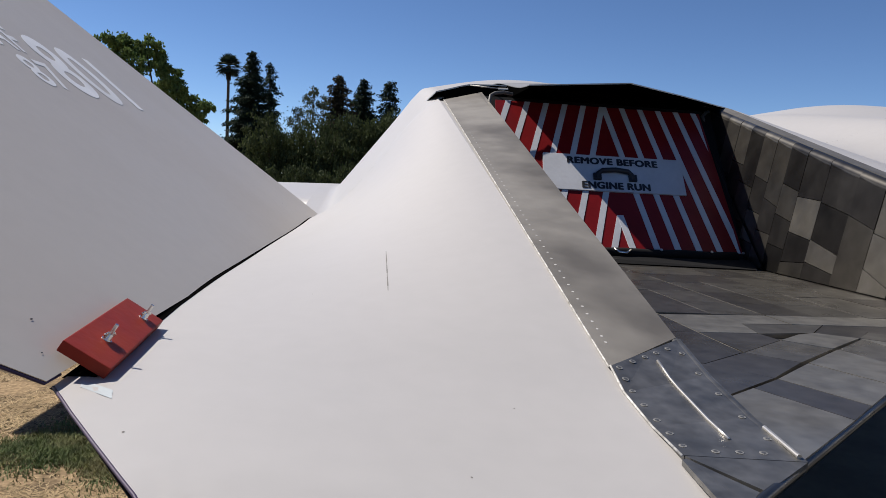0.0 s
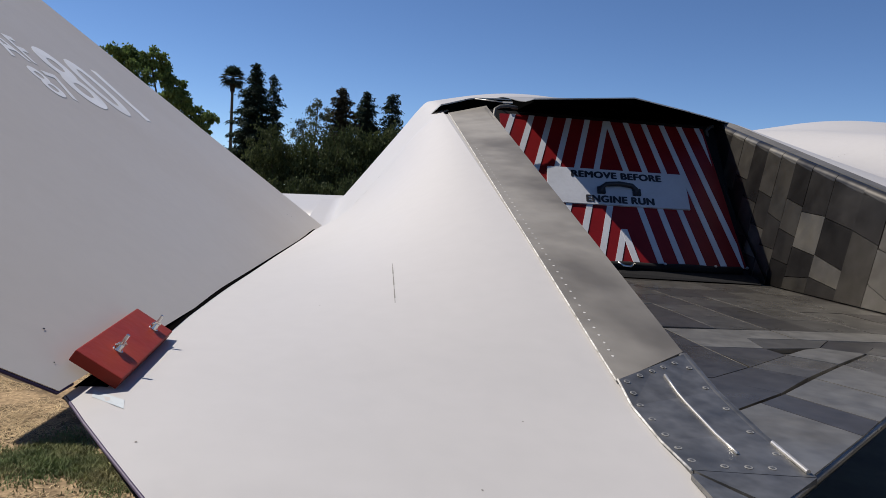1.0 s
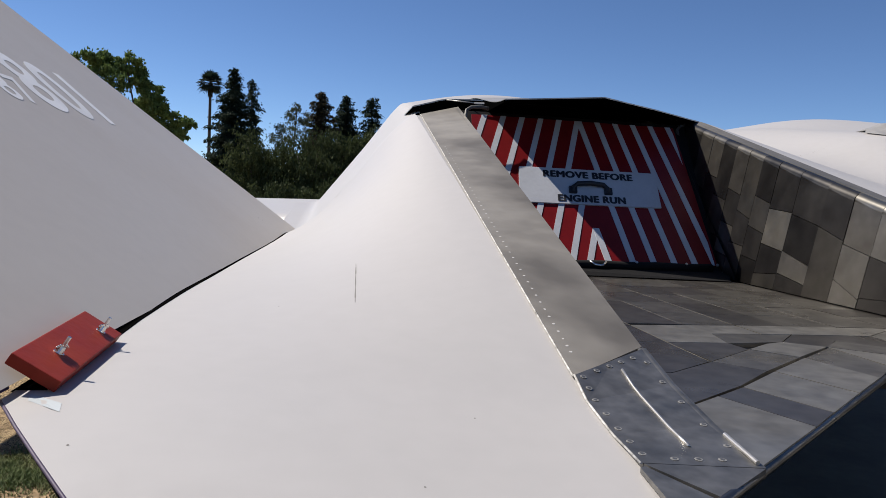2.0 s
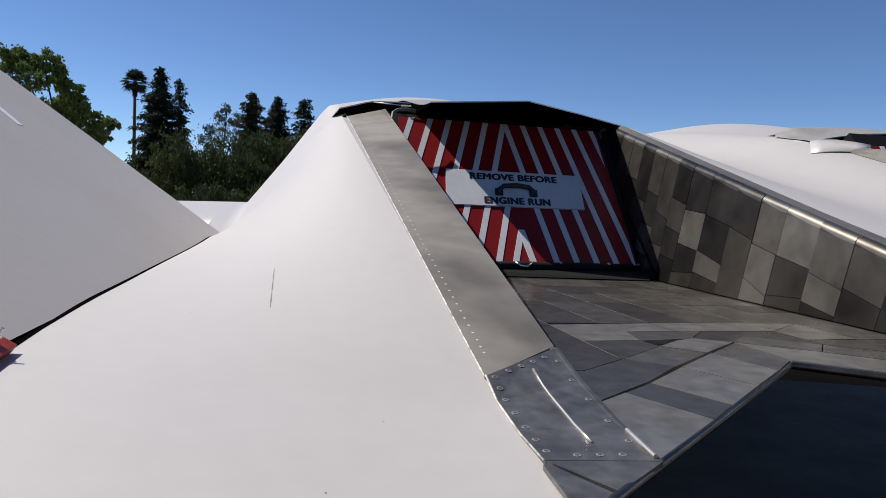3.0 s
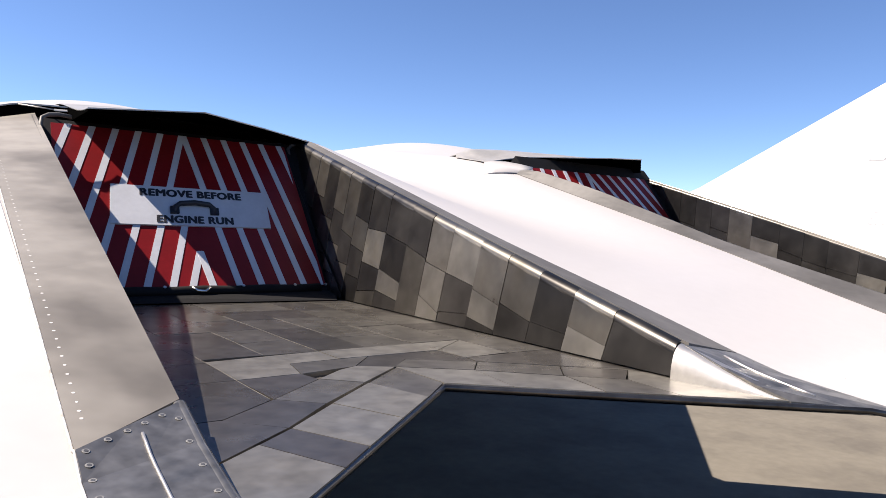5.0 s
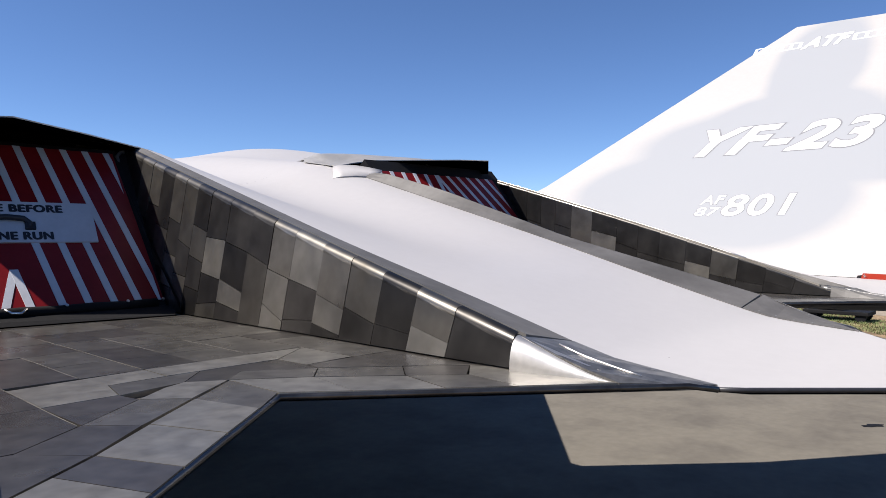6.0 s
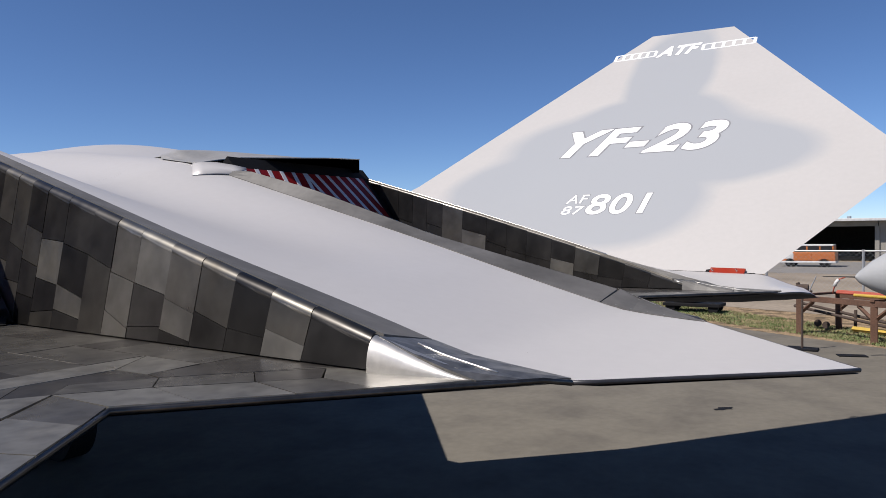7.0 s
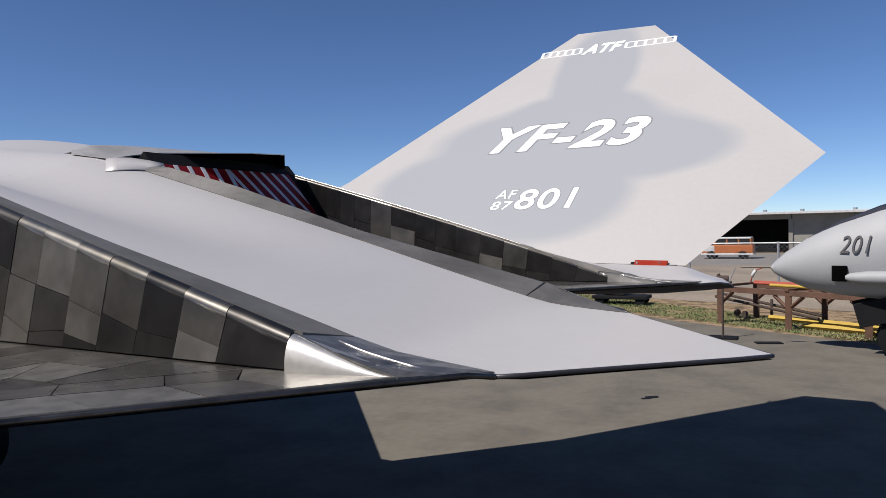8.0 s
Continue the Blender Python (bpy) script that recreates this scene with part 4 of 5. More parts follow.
    tube("bent_rail", rail if side < 0 else [(0.5 * x + 1.60, y - 0.08, z) for x, y, z in rail], 0.008, FLANGE_DARK, jet, 8)
    if side < 0:
        tube("edge_wire", [(-1.818, 2.30, 2.740), (-1.765, 2.25, 2.731), (-1.70, 2.20, 2.721)], 0.0032, FLAP_TOP, jet, 6, "thin pale strip bent down from the plate")
        strip("strip_end", [(-1.70, 2.20, 2.7245), (-1.652, 2.20, 2.7265)], [(-1.70, 2.19, 2.7175), (-1.652, 2.19, 2.7195)], FLAP_TOP, drop=0.003)



for side in (-1, 1):
    trough_floor(side)
    for inboard in (True, False):
        trough_wall(side, inboard)
    trough_trim(side)
    nozzle_flap(side)


# ---- engine covers ----
def engine_cover(side):
    """A sloping cover in the nozzle's mouth, with chevron stripes and a sign."""
    right, down = Vector((1, 0.03, 0)).normalized(), Vector((-0.12, -0.69, -0.715)).normalized()
    out = right.cross(-down)
    out = out if out.y < 0 else -out
    o = Vector((-1.185, 2.194, 2.661))
    if side > 0:
        # the starboard cover leans the other way; its writing is not mirrored
        o.x, down.x, right.y = -o.x, -down.x, -right.y
        o.y -= 0.27
        down = Vector((down.x, -0.62, -0.77)).normalized()
        out = right.cross(-down)
        out = out if out.y < 0 else -out
    def at(u, v, w=0.0):
        return o + right * u + down * v + out * w
    cover = thing("engine_cover", "red engine cover with white chevrons, leaning in the exhaust opening", "engine cover", at(0, 0.45), "engine covers")
    inv = Matrix.Translation(-cover.location)
    def plate(name, poly, w0, w1, mat, parent=cover, label=""):
        n = len(poly)
        vs = [inv @ at(u, v, w1) for u, v in poly] + [inv @ at(u, v, w0) for u, v in poly]
        bm = bmesh.new()
        bv = [bm.verts.new(v) for v in vs]
        bm.faces.new(bv[:n])
        bm.faces.new(bv[n:][::-1])
        for i in range(n):
            bm.faces.new((bv[i], bv[(i + 1) % n], bv[n + (i + 1) % n], bv[n + i]))
        return part(name, bm, mat, parent, label)
    s = 1 if side < 0 else -1
    W = [(-0.58, -0.03), (0.56, -0.03), (0.60, 0.30), (0.66, 0.965), (-0.50, 0.965), (-0.60, 0.5)]
    plate("backing", [(s * u, v) for u, v in W], -0.05, 0.0, BLACK, label="black padded edge")
    top, bot = (-0.53, 0.500), (-0.47, 0.555)
    face = [(top[0], 0.0), (top[1], 0.0), (bot[1], 0.884), (bot[0], 0.884)]
    plate("face", [(s * u, v) for u, v in face], 0.0, 0.006, RED, label="dark red vinyl face")
    def pad(name, pts):
        bm = bmesh.new()
        bm.faces.new([bm.verts.new(inv @ Vector(p)) for p in pts])
        return part(name, bm, BLACK, cover, "black padded edge")
    wl = lambda y, z: flip([(wall_in_x(y, z) - 0.008, y, z)], side)[0]
    back = 0.0 if side < 0 else 0.27
    pad("side_pad", [wl((2.33 if side < 0 else 2.24) - back, 2.69), wl((1.86 if side < 0 else 1.80) - back, 2.31), wl(1.41 - 0.5 * back, 1.99), at(s * 0.60, 0.93, 0.004), at(s * 0.485, -0.02, 0.004)])
    pad("foot_pad", flip([(-0.78, 1.41 - 0.5 * back, 1.990), (-1.77, 1.50 - 0.5 * back, 1.990)], side) + [at(s * -0.50, 0.91, 0.004), at(s * 0.60, 0.91, 0.004)])
    if side > 0:
        plate("top_pad", [(-0.52, -0.085), (0.60, -0.085), (0.60, 0.0), (-0.52, 0.0)], -0.05, 0.004, BLACK, label="black padded edge")
    k, half = 0.195, 0.014
    for j in range(-6, 6):
        sg = -1 if j < 0 else 1
        t0 = (j + (1 if j < 0 else 0)) * 0.0925 + 0.004 * sg
        poly = [(t0 - half, 0.0), (t0 + half, 0.0), (t0 + sg * k * 0.884 + half, 0.884), (t0 + sg * k * 0.884 - half, 0.884)]
        poly = clip_poly(poly, top[0] + 0.01, 0, 1, -(bot[0] - top[0]) / 0.884)
        if poly:
            poly = clip_poly(poly, top[1] - 0.012, 0, -1, (bot[1] - top[1]) / 0.884)
        if not poly:
            continue
        plate("stripe", [(s * u, v) for u, v in poly], 0.005, 0.008, SIGN_WHITE)
    # one more stripe below the sign
    q = [(0.0885 - k * v + h, v) for v, h in ((0.56, -half), (0.56, half), (0.884, half), (0.884, -half))]
    plate("stripe", [(s * u, v) for u, v in q], 0.005, 0.008, SIGN_WHITE)
    for sg in (-1, 1):
        q = [(0.03 - 0.014, 0.70), (0.03 + 0.014, 0.70), (0.03 + sg * 0.04 + 0.014, 0.884), (0.03 + sg * 0.04 - 0.014, 0.884)]
        plate("stripe", [(s * u, v) for u, v in q], 0.005, 0.0085 + 0.0004 * sg, SIGN_WHITE)
    c = 0.022 * s
    plate("sign", [(c - 0.326, 0.347), (c + 0.326, 0.347), (c + 0.326, 0.566), (c - 0.326, 0.566)], 0.005, 0.0125, SIGN_WHITE, label="white sign")
    def text(body, u, v, w, h):
        mm = Matrix((right, -down, out)).transposed().to_4x4()
        mm.translation = inv @ at(u, v, 0.013)
        letters("lettering", body, mm, w, h, INK, cover, 0.0, 0.0, 0.0008, fat=0.0032)
    text("REMOVE BEFORE", c - 0.213, 0.404, 0.420, 0.039)
    text("ENGINE RUN", c - 0.150, 0.553, 0.308, 0.039)
    pts = [(-0.082, 0.495, 0.012), (-0.08, 0.468, 0.018), (-0.06, 0.452, 0.024), (0.0, 0.446, 0.026), (0.06, 0.452, 0.024), (0.08, 0.468, 0.018), (0.082, 0.495, 0.012)]
    tube("handle", [inv @ at(c + u, v, w) for u, v, w in pts], 0.011, INK, cover, 8, "black carrying handle")
    for u in (-0.082, 0.082):
        plate("handle_foot", [(c + u - 0.018, 0.466), (c + u + 0.018, 0.466), (c + u + 0.018, 0.503), (c + u - 0.018, 0.503)], 0.012, 0.022, INK)
    for u in (-0.40, -0.12, 0.18, 0.40, 0.54):
        rod("stud", inv @ at(s * u, 0.90, 0.026), inv @ at(s * u, 0.90, 0.034), 0.006, BRIGHT, cover)
    tube("bottom_roll", [inv @ at(s * (-0.46 + 0.98 * i / 8), 0.905 + 0.004 * (i % 2), 0.012) for i in range(9)], 0.02, BLACK, cover, 8)
    tube("pull_loop", [inv @ at(s * u, v, 0.03) for u, v in ((-0.02, 0.90), (0.0, 0.918), (0.03, 0.922), (0.05, 0.905))], 0.006, CHROME, cover, 6)


engine_cover(-1), engine_cover(1)


# ---- tail locks ----
def tail_lock(side):
    """A red two-board clamp that holds the tail to the body, with wing nuts."""
    o = Vector((-2.645, -0.262, 2.054)) if side < 0 else Vector((2.63, -0.218, 2.040))
    lock = thing("tail_lock", "red painted clamp with wing nuts, holding the tail", "clamp", o, "tail locks")
    m = Matrix.Rotation(-side * radians(33), 4, "Y") @ Matrix.Rotation(-side * radians(2), 4, "Z")
    box("upper_board", (0.059, 0.246 if side < 0 else 0.205, 0.014), m @ Matrix.Translation((0, 0, 0.004)), CLAMP_RED, lock, 0.0015)
    box("rubber_pad", (0.035, 0.19, 0.022), m @ Matrix.Translation((side * 0.010, 0.035, -0.013)), BLACK, lock)
    for yy, xx in ((0.085, -side * 0.008), (-0.055, 0.0)):
        rod("bolt", m @ Vector((xx, yy, -0.02)), m @ Vector((xx, yy, 0.033)), 0.0022, CHROME, lock, seg=8)
        rod("washer", m @ Vector((xx, yy, 0.010)), m @ Vector((xx, yy, 0.0115)), 0.0065, CHROME, lock, seg=14)
        bm = bmesh.new()
        add_rod(bm, m @ Vector((xx, yy, 0.0115)), m @ Vector((xx, yy, 0.0195)), 0.0052, 0.0036, 10)
        for sg in (-1, 1):
            add_box(bm, (0.0075, 0.0018, 0.0075), m @ Matrix.Translation((xx, yy, 0.0175)) @ Matrix.Rotation(1.15, 4, "Z") @ Matrix.Translation((sg * 0.006, 0, 0)) @ Matrix.Rotation(sg * 0.6, 4, "Y"), 0.0008)
        part("wing_nut", bm, CHROME, lock, "zinc wing nut")


tail_lock(-1), tail_lock(1)


# ---- marks on the skin ----
def on_skin(x, y, lift=0.0003):
    return (x, y, skin(abs(x), y) + lift)


def skin_mark(name, outline, mat, label=""):
    bm = bmesh.new()
    bm.faces.new([bm.verts.new(on_skin(*p)) for p in outline])
    return part(name, bm, mat, jet, label)


SCUFF = material("grey_scuff", (0.167, 0.160, 0.153), 0.8, vary=0.2, grain=30, fine=120)
TAPE = material("pale_tape", (0.400, 0.440, 0.467), 0.5, vary=0.05)
for k in range(10):
    y0, y1 = 0.389 - 0.0302 * k, 0.389 - 0.0302 * (k + 1) - 0.001
    x0, x1 = -2.278 - 0.0007 * k, -2.278 - 0.0007 * (k + 1)
    w = 0.0006 + 0.0003 * (k % 3)
    skin_mark("scratch", [(x0 - w, y0), (x0 + w, y0), (x1 + w, y1), (x1 - w, y1)], SCUFF, "thin grey scratch")
for x, y, r in ((-2.554, -0.526, 0.0013), (-2.232, -0.559, 0.0012), (-2.15, -0.372, 0.0012), (-2.42, 0.10, 0.0012), (-0.41, -0.386, 0.0015)):
    skin_mark("chip", [(x + r * math.cos(t), y + 1.4 * r * math.sin(t)) for t in (0, 1.05, 2.1, 3.14, 4.19, 5.24)], SCUFF, "small paint chip")
skin_mark("tape_strip", [(-2.640, -0.388), (-2.632, -0.414), (-2.590, -0.446), (-2.597, -0.420)], TAPE, "strip of pale tape")


# ---- ground ----
EARTH = material("dry_earth_and_straw", (0.26, 0.19, 0.115), 0.95, vary=0.45, grain=2.6, fine=22, tint=(0.105, 0.078, 0.05), bump=0.8, edge=(0.45, 0.62))
ASPHALT = material("weathered_apron_concrete", (0.142, 0.130, 0.108), 0.9, vary=0.07, grain=1.3, fine=9, tint=(0.107, 0.098, 0.084), bump=0.15)
for m in (EARTH, ASPHALT):
    m.node_tree.nodes["Principled BSDF"].inputs["Specular IOR Level"].default_value = 0.08
GRASS = material("grass", (0.119, 0.156, 0.053), 0.9, vary=0.35, grain=1.6, fine=10, tint=(0.250, 0.225, 0.106))
STRAW = material("straw", (0.40, 0.30, 0.165), 0.9, vary=0.35, grain=2, fine=20, tint=(0.26, 0.19, 0.105))

R = 900
ground = link_mesh("ground", [(-R, -R, 0), (R, -R, 0), (R, R, 0), (-R, R, 0)], [(0, 1, 2, 3)], EARTH)
tagged(ground, "dry brown earth with straw, level to the horizon", "ground", kind="structure")
apron = link_mesh("pavement", [(-2.9, -14, 0.012), (9.5, -14, 0.012), (12.9, -3.0, 0.012), (15.9, 2.2, 0.012), (19.5, 6.5, 0.012), (30, 24, 0.012), (-2.9, 24, 0.012)], [(0, 1, 2, 3, 4, 5, 6)], ASPHALT)
tagged(apron, "weathered grey-brown apron, dark in the jet's shade", "pavement", kind="structure")

YARD = material("pale_gravel_yard", (0.255, 0.215, 0.168), 0.95, vary=0.14, grain=0.35, fine=6, tint=(0.185, 0.155, 0.120), bump=0.2)
YARD.node_tree.nodes["Principled BSDF"].inputs["Specular IOR Level"].default_value = 0.08
yard = link_mesh("gravel_yard", [(14.4, -14, 0.006), (60.9, -14, 0.006), (60.9, 60, 0.006), (42, 60, 0.006), (22.3, 6.4, 0.006)], [(0, 1, 2, 3, 4)], YARD)
tagged(yard, "level grey-beige gravel yard behind the grass strip", "ground", kind="structure")
LANE = material("worn_grey_tarmac", (0.185, 0.173, 0.155), 0.9, vary=0.08, grain=0.8, fine=8, tint=(0.135, 0.130, 0.122), bump=0.1)
lane = link_mesh("road", [(41, -14, 0.012), (60.4, -14, 0.012), (60.4, 60, 0.012), (45, 60, 0.012)], [(0, 1, 2, 3)], LANE)
tagged(lane, "worn grey tarmac before the hangar", "road", kind="structure")


def tufts(name, label, n, area, mat, h, seed, w=0.012, category="grass"):
    rnd = random.Random(seed)
    vs, fs = [], []
    while len(fs) < n:
        x, y = area(rnd)
        for _ in range(4):
            a, l = rnd.uniform(0, 6.28), h * rnd.uniform(0.4, 1.2)
            px, py = x + rnd.gauss(0, 0.06), y + rnd.gauss(0, 0.06)
            dx, dy = math.cos(a), math.sin(a)
            i = len(vs)
            lean = rnd.uniform(0.2, 1.3) * l if h > 0.02 else rnd.uniform(0.03, 0.10)
            vs += [(px - dy * w, py + dx * w, 0.0), (px + dy * w, py - dx * w, 0.0), (px + dx * lean, py + dy * lean, l)]
            fs.append((i, i + 1, i + 2))
    ob = link_mesh(name, vs, fs, mat)
    return tagged(ob, label, category, kind="stuff")


def strip_right(rnd):
    t = rnd.random()
    a, b = Vector((12.6, -3.6)).lerp(Vector((19.8, 7.0)), t), Vector((14.2, -3.9)).lerp(Vector((22.5, 6.6)), t)
    p = a.lerp(b, rnd.random() ** 1.1)
    return p.x, p.y


def patch_left(rnd):
    x = -4.7 + rnd.gauss(0, 0.8)
    return x, 4.5 + 0.16 * math.sin(5 * x) + rnd.gauss(0, 0.20 + 0.09 * math.sin(9 * x))


def straw_field(rnd):
    """Straw lies in drifts, with bare earth between them."""
    while True:
        x, y = rnd.uniform(-8, -3.0), rnd.uniform(1.0, 9.5)
        if math.sin(3.1 * x + 1.7 * math.sin(2.3 * y)) + math.sin(2.7 * y + 1.9 * math.sin(1.7 * x)) + rnd.gauss(0, 0.5) > 0.1:
            return x, y


tufts("grass_strip", "green and yellowed grass along the apron's edge", 20000, strip_right, GRASS, 0.05, 3, 0.010)
tufts("grass_patch", "green grass patch in the jet's half shade", 26000, patch_left, GRASS, 0.035, 4, 0.006)
tufts("straw_litter", "loose dry straw on bare earth", 60000, straw_field, STRAW, 0.018, 5, 0.005, "straw")


# ---- trees ----
BARK = material("bark", (0.07, 0.055, 0.04), 0.95, vary=0.3, grain=3, fine=20, bump=0.5)


def leaf_material(name, color, tint):
    """Leaves that let some of the light through."""
    m = material(name, color, 0.85, vary=0.4, grain=0.5, fine=6, tint=tint, rough_vary=0.05)
    n, l = m.node_tree.nodes, m.node_tree.links
    b = n["Principled BSDF"]
    b.inputs["Specular IOR Level"].default_value = 0.2
    thin = n.new("ShaderNodeBsdfTranslucent")
    l.new(b.inputs["Base Color"].links[0].from_socket, thin.inputs["Color"])
    mix = n.new("ShaderNodeMixShader")
    mix.inputs["Fac"].default_value = 0.22
    l.new(b.outputs["BSDF"], mix.inputs[1])
    l.new(thin.outputs["BSDF"], mix.inputs[2])
    l.new(mix.outputs["Shader"], n["Material Output"].inputs["Surface"])
    return m


LEAF = leaf_material("broad_leaf", (0.095, 0.145, 0.040), (0.185, 0.245, 0.078))
LEAF_DARK = leaf_material("conifer_needles", (0.020, 0.034, 0.022), (0.032, 0.048, 0.028))
LEAF_OLIVE = leaf_material("olive_leaf", (0.042, 0.056, 0.022), (0.080, 0.100, 0.040))
LEAF_GREY = leaf_material("grey_green_leaf", (0.095, 0.115, 0.075), (0.12, 0.14, 0.09))
LEAF_BROWN = leaf_material("brownish_needles", (0.058, 0.047, 0.027), (0.038, 0.040, 0.022))


def add_leaf(vs, fs, p, q, long, wide):
    """One leaf, a bent quad along the x axis of the turn q."""
    i = len(vs)
    vs += [p + q @ Vector(v) for v in ((-0.5 * long, 0, 0), (0, -0.5 * wide, 0.12 * wide), (0.5 * long, 0, -0.1 * long), (0, 0.5 * wide, 0.12 * wide))]
    fs.append((i, i + 1, i + 2, i + 3))


def any_turn(rnd):
    return Euler((rnd.uniform(0, 6.3), rnd.uniform(0, 6.3), rnd.uniform(0, 6.3))).to_matrix()


def trunk_mesh(name, base, top, r0, r1, parent, bend=0.0, seg=8):
    pts = [Vector(base).lerp(Vector(top), t / 6) + Vector((bend * math.sin(t), bend * math.cos(t * 1.3), 0)) for t in range(7)]
    vs, fs = [], []
    for i, p in enumerate(pts):
        r = r0 + (r1 - r0) * i / 6
        vs += [(p.x + r * math.cos(6.283 * k / seg), p.y + r * math.sin(6.283 * k / seg), p.z) for k in range(seg)]
    for i in range(6):
        for k in range(seg):
            fs.append((i * seg + k, i * seg + (k + 1) % seg, (i + 1) * seg + (k + 1) % seg, (i + 1) * seg + k))
    fs.append(tuple(6 * seg + k for k in range(seg)))
    return link_mesh(name, vs, fs, BARK, parent, smooth=True)


def conifer(x, y, h, r, mat, seed, label, bare=0.1, power=0.8, full=1.0):
    """Whorls of drooping boughs round a straight trunk; full: how closely the boughs stand."""
    rnd = random.Random(seed)
    t = thing("conifer_tree", label, "tree", (x, y, 0), "conifers on the skyline")
    trunk_mesh("trunk", (0, 0, 0), (0, 0, h * 0.97), h * 0.016, 0.03, t)
    vs, fs = [], []
    z = h * bare
    while z < h - 0.1:
        f = 1 - (z - h * bare) / (h * (1 - bare))
        out = r * f ** power + 0.10
        n = max(3, int((4 + 4 * f) * full))
        a0 = rnd.uniform(0, 6.3)
        for k in range(n):
            a = a0 + 6.283 * k / n + rnd.uniform(-0.5, 0.5)
            reach = out * (rnd.uniform(0.35, 0.85) if rnd.random() < 0.6 else rnd.uniform(0.8, 1.3))
            rise = rnd.uniform(-0.35, 0.15)
            steps = max(2, int(reach / 0.16))
            for q in range(1, steps + 1):
                d = reach * q / steps
                c = Vector((d * math.cos(a), d * math.sin(a), z + rise * d - 0.10 * d * d / max(out, 0.3)))
                w = 0.10 + 0.16 * out * 0.5 * (1 - 0.55 * q / steps)
                for _ in range(int(13 * full) + 3):
                    p = c + Vector((rnd.gauss(0, w), rnd.gauss(0, w), rnd.gauss(0, 0.09)))
                    turn = Euler((rnd.uniform(-0.7, 0.7), rnd.uniform(-0.2, 0.9), a + rnd.gauss(0, 0.7))).to_matrix()
                    add_leaf(vs, fs, p, turn, rnd.uniform(0.18, 0.40), rnd.uniform(0.09, 0.17))
        z += rnd.uniform(0.16, 0.34)
    for _ in range(40):
        add_leaf(vs, fs, Vector((rnd.gauss(0, 0.05), rnd.gauss(0, 0.05), h - rnd.uniform(0, 0.6))), any_turn(rnd), 0.2, 0.09)
    link_mesh("crown", vs, fs, mat, t)
    return t


def broadleaf(x, y, h, lobes, mat, seed, label, leaf=0.16, twigs=16, per=70, name="leafy_tree", hang=0.0, loose=0.30):
    """Lobes of the crown are (dx, z, radius) across the line of sight; each is made of twigs with leaves round them. hang: how far the leaves droop."""
    rnd = random.Random(seed)
    t = thing(name, label, "tree", (x, y, 0))
    trunk_mesh("trunk", (0, 0, 0), (0.2, 0, h * 0.55), h * 0.02, h * 0.010, t, 0.1)
    across = Vector((y, -x, 0)).normalized()
    vs, fs = [], []
    for k, (dx, z, r) in enumerate(lobes):
        c = across * dx + Vector((0, 0, z)) + Vector((rnd.gauss(0, 0.2), rnd.gauss(0, 0.3), 0)) * r
        if k % 2 == 0:
            trunk_mesh("limb", (0.15, 0, h * 0.4), tuple(c), h * 0.009, 0.03, t)
        for _ in range(twigs):
            d = Vector((rnd.gauss(0, 1), rnd.gauss(0, 1), rnd.gauss(0, 1))).normalized()
            tip = c + Vector((d.x, d.y, d.z * 0.85)) * r * rnd.uniform(0.45, 1.12)
            size = r * loose * rnd.uniform(0.6, 1.3)
            for _ in range(per):
                o = Vector((rnd.gauss(0, 0.55), rnd.gauss(0, 0.55), rnd.gauss(0, 0.45) - hang * rnd.random())) * size
                turn = any_turn(rnd) if hang == 0 else Euler((rnd.uniform(-0.5, 0.5), rnd.uniform(0.6, 1.5), rnd.uniform(0, 6.3))).to_matrix()
                add_leaf(vs, fs, tip + o, turn, leaf * rnd.uniform(0.7, 1.4), leaf * rnd.uniform(0.4, 0.7))
    link_mesh("crown", vs, fs, mat, t)
    return t


CAM0 = Vector((-2.35, -1.19, 2.27))


def far_spot(bearing, dist):
    """A spot at a bearing, in degrees to the left of the jet's heading, seen from beside the port tail."""
    a = radians(bearing)
    return CAM0.x - dist * math.sin(a), CAM0.y + dist * math.cos(a)


def palm(x, y, h, seed):
    rnd = random.Random(seed)
    t = thing("palm_tree", "tall slender fan palm with a small round head", "tree", (x, y, 0))
    trunk_mesh("trunk", (0, 0, 0), (0, 0, h), 0.20, 0.13, t)
    top = Vector((0, 0, h))
    vs, fs = [], []
    for k in range(64):
        a = 2.4 * k + rnd.uniform(-0.2, 0.2)
        e = 1.40 - 2.15 * (k / 63) ** 0.8 + rnd.uniform(-0.12, 0.12)
        d = Vector((math.cos(a) * math.cos(e), math.sin(a) * math.cos(e), math.sin(e)))
        sidev = d.cross(Vector((0, 0, 1))).normalized()
        up = sidev.cross(d).normalized()
        stem = rnd.uniform(0.55, 0.85)
        hub = top + d * stem - Vector((0, 0, 0.12 * stem))
        i = len(vs)
        vs += [top - sidev * 0.025, top + sidev * 0.025, hub]
        fs.append((i, i + 1, i + 2))
        for q in range(13):
            w = (q - 6) / 6 * 1.35
            blade = (d * math.cos(w) + sidev * math.sin(w)).normalized()
            l = rnd.uniform(0.70, 0.92) * (1 - 0.15 * abs(w))
            nx = (sidev * math.cos(w) - d * math.sin(w)) * 0.055
            mid, tip = hub + blade * l * 0.6 + up * 0.04, hub + blade * l - Vector((0, 0, 0.16 * l))
            i = len(vs)
            vs += [hub, mid - nx, tip, mid + nx]
            fs.append((i, i + 1, i + 2, i + 3))
    link_mesh("fronds", vs, fs, LEAF_DARK, t, "stiff green fan leaves")
    vs, fs = [], []
    for _ in range(150):
        a, z = rnd.uniform(0, 6.28), h - rnd.uniform(0.1, 1.3)
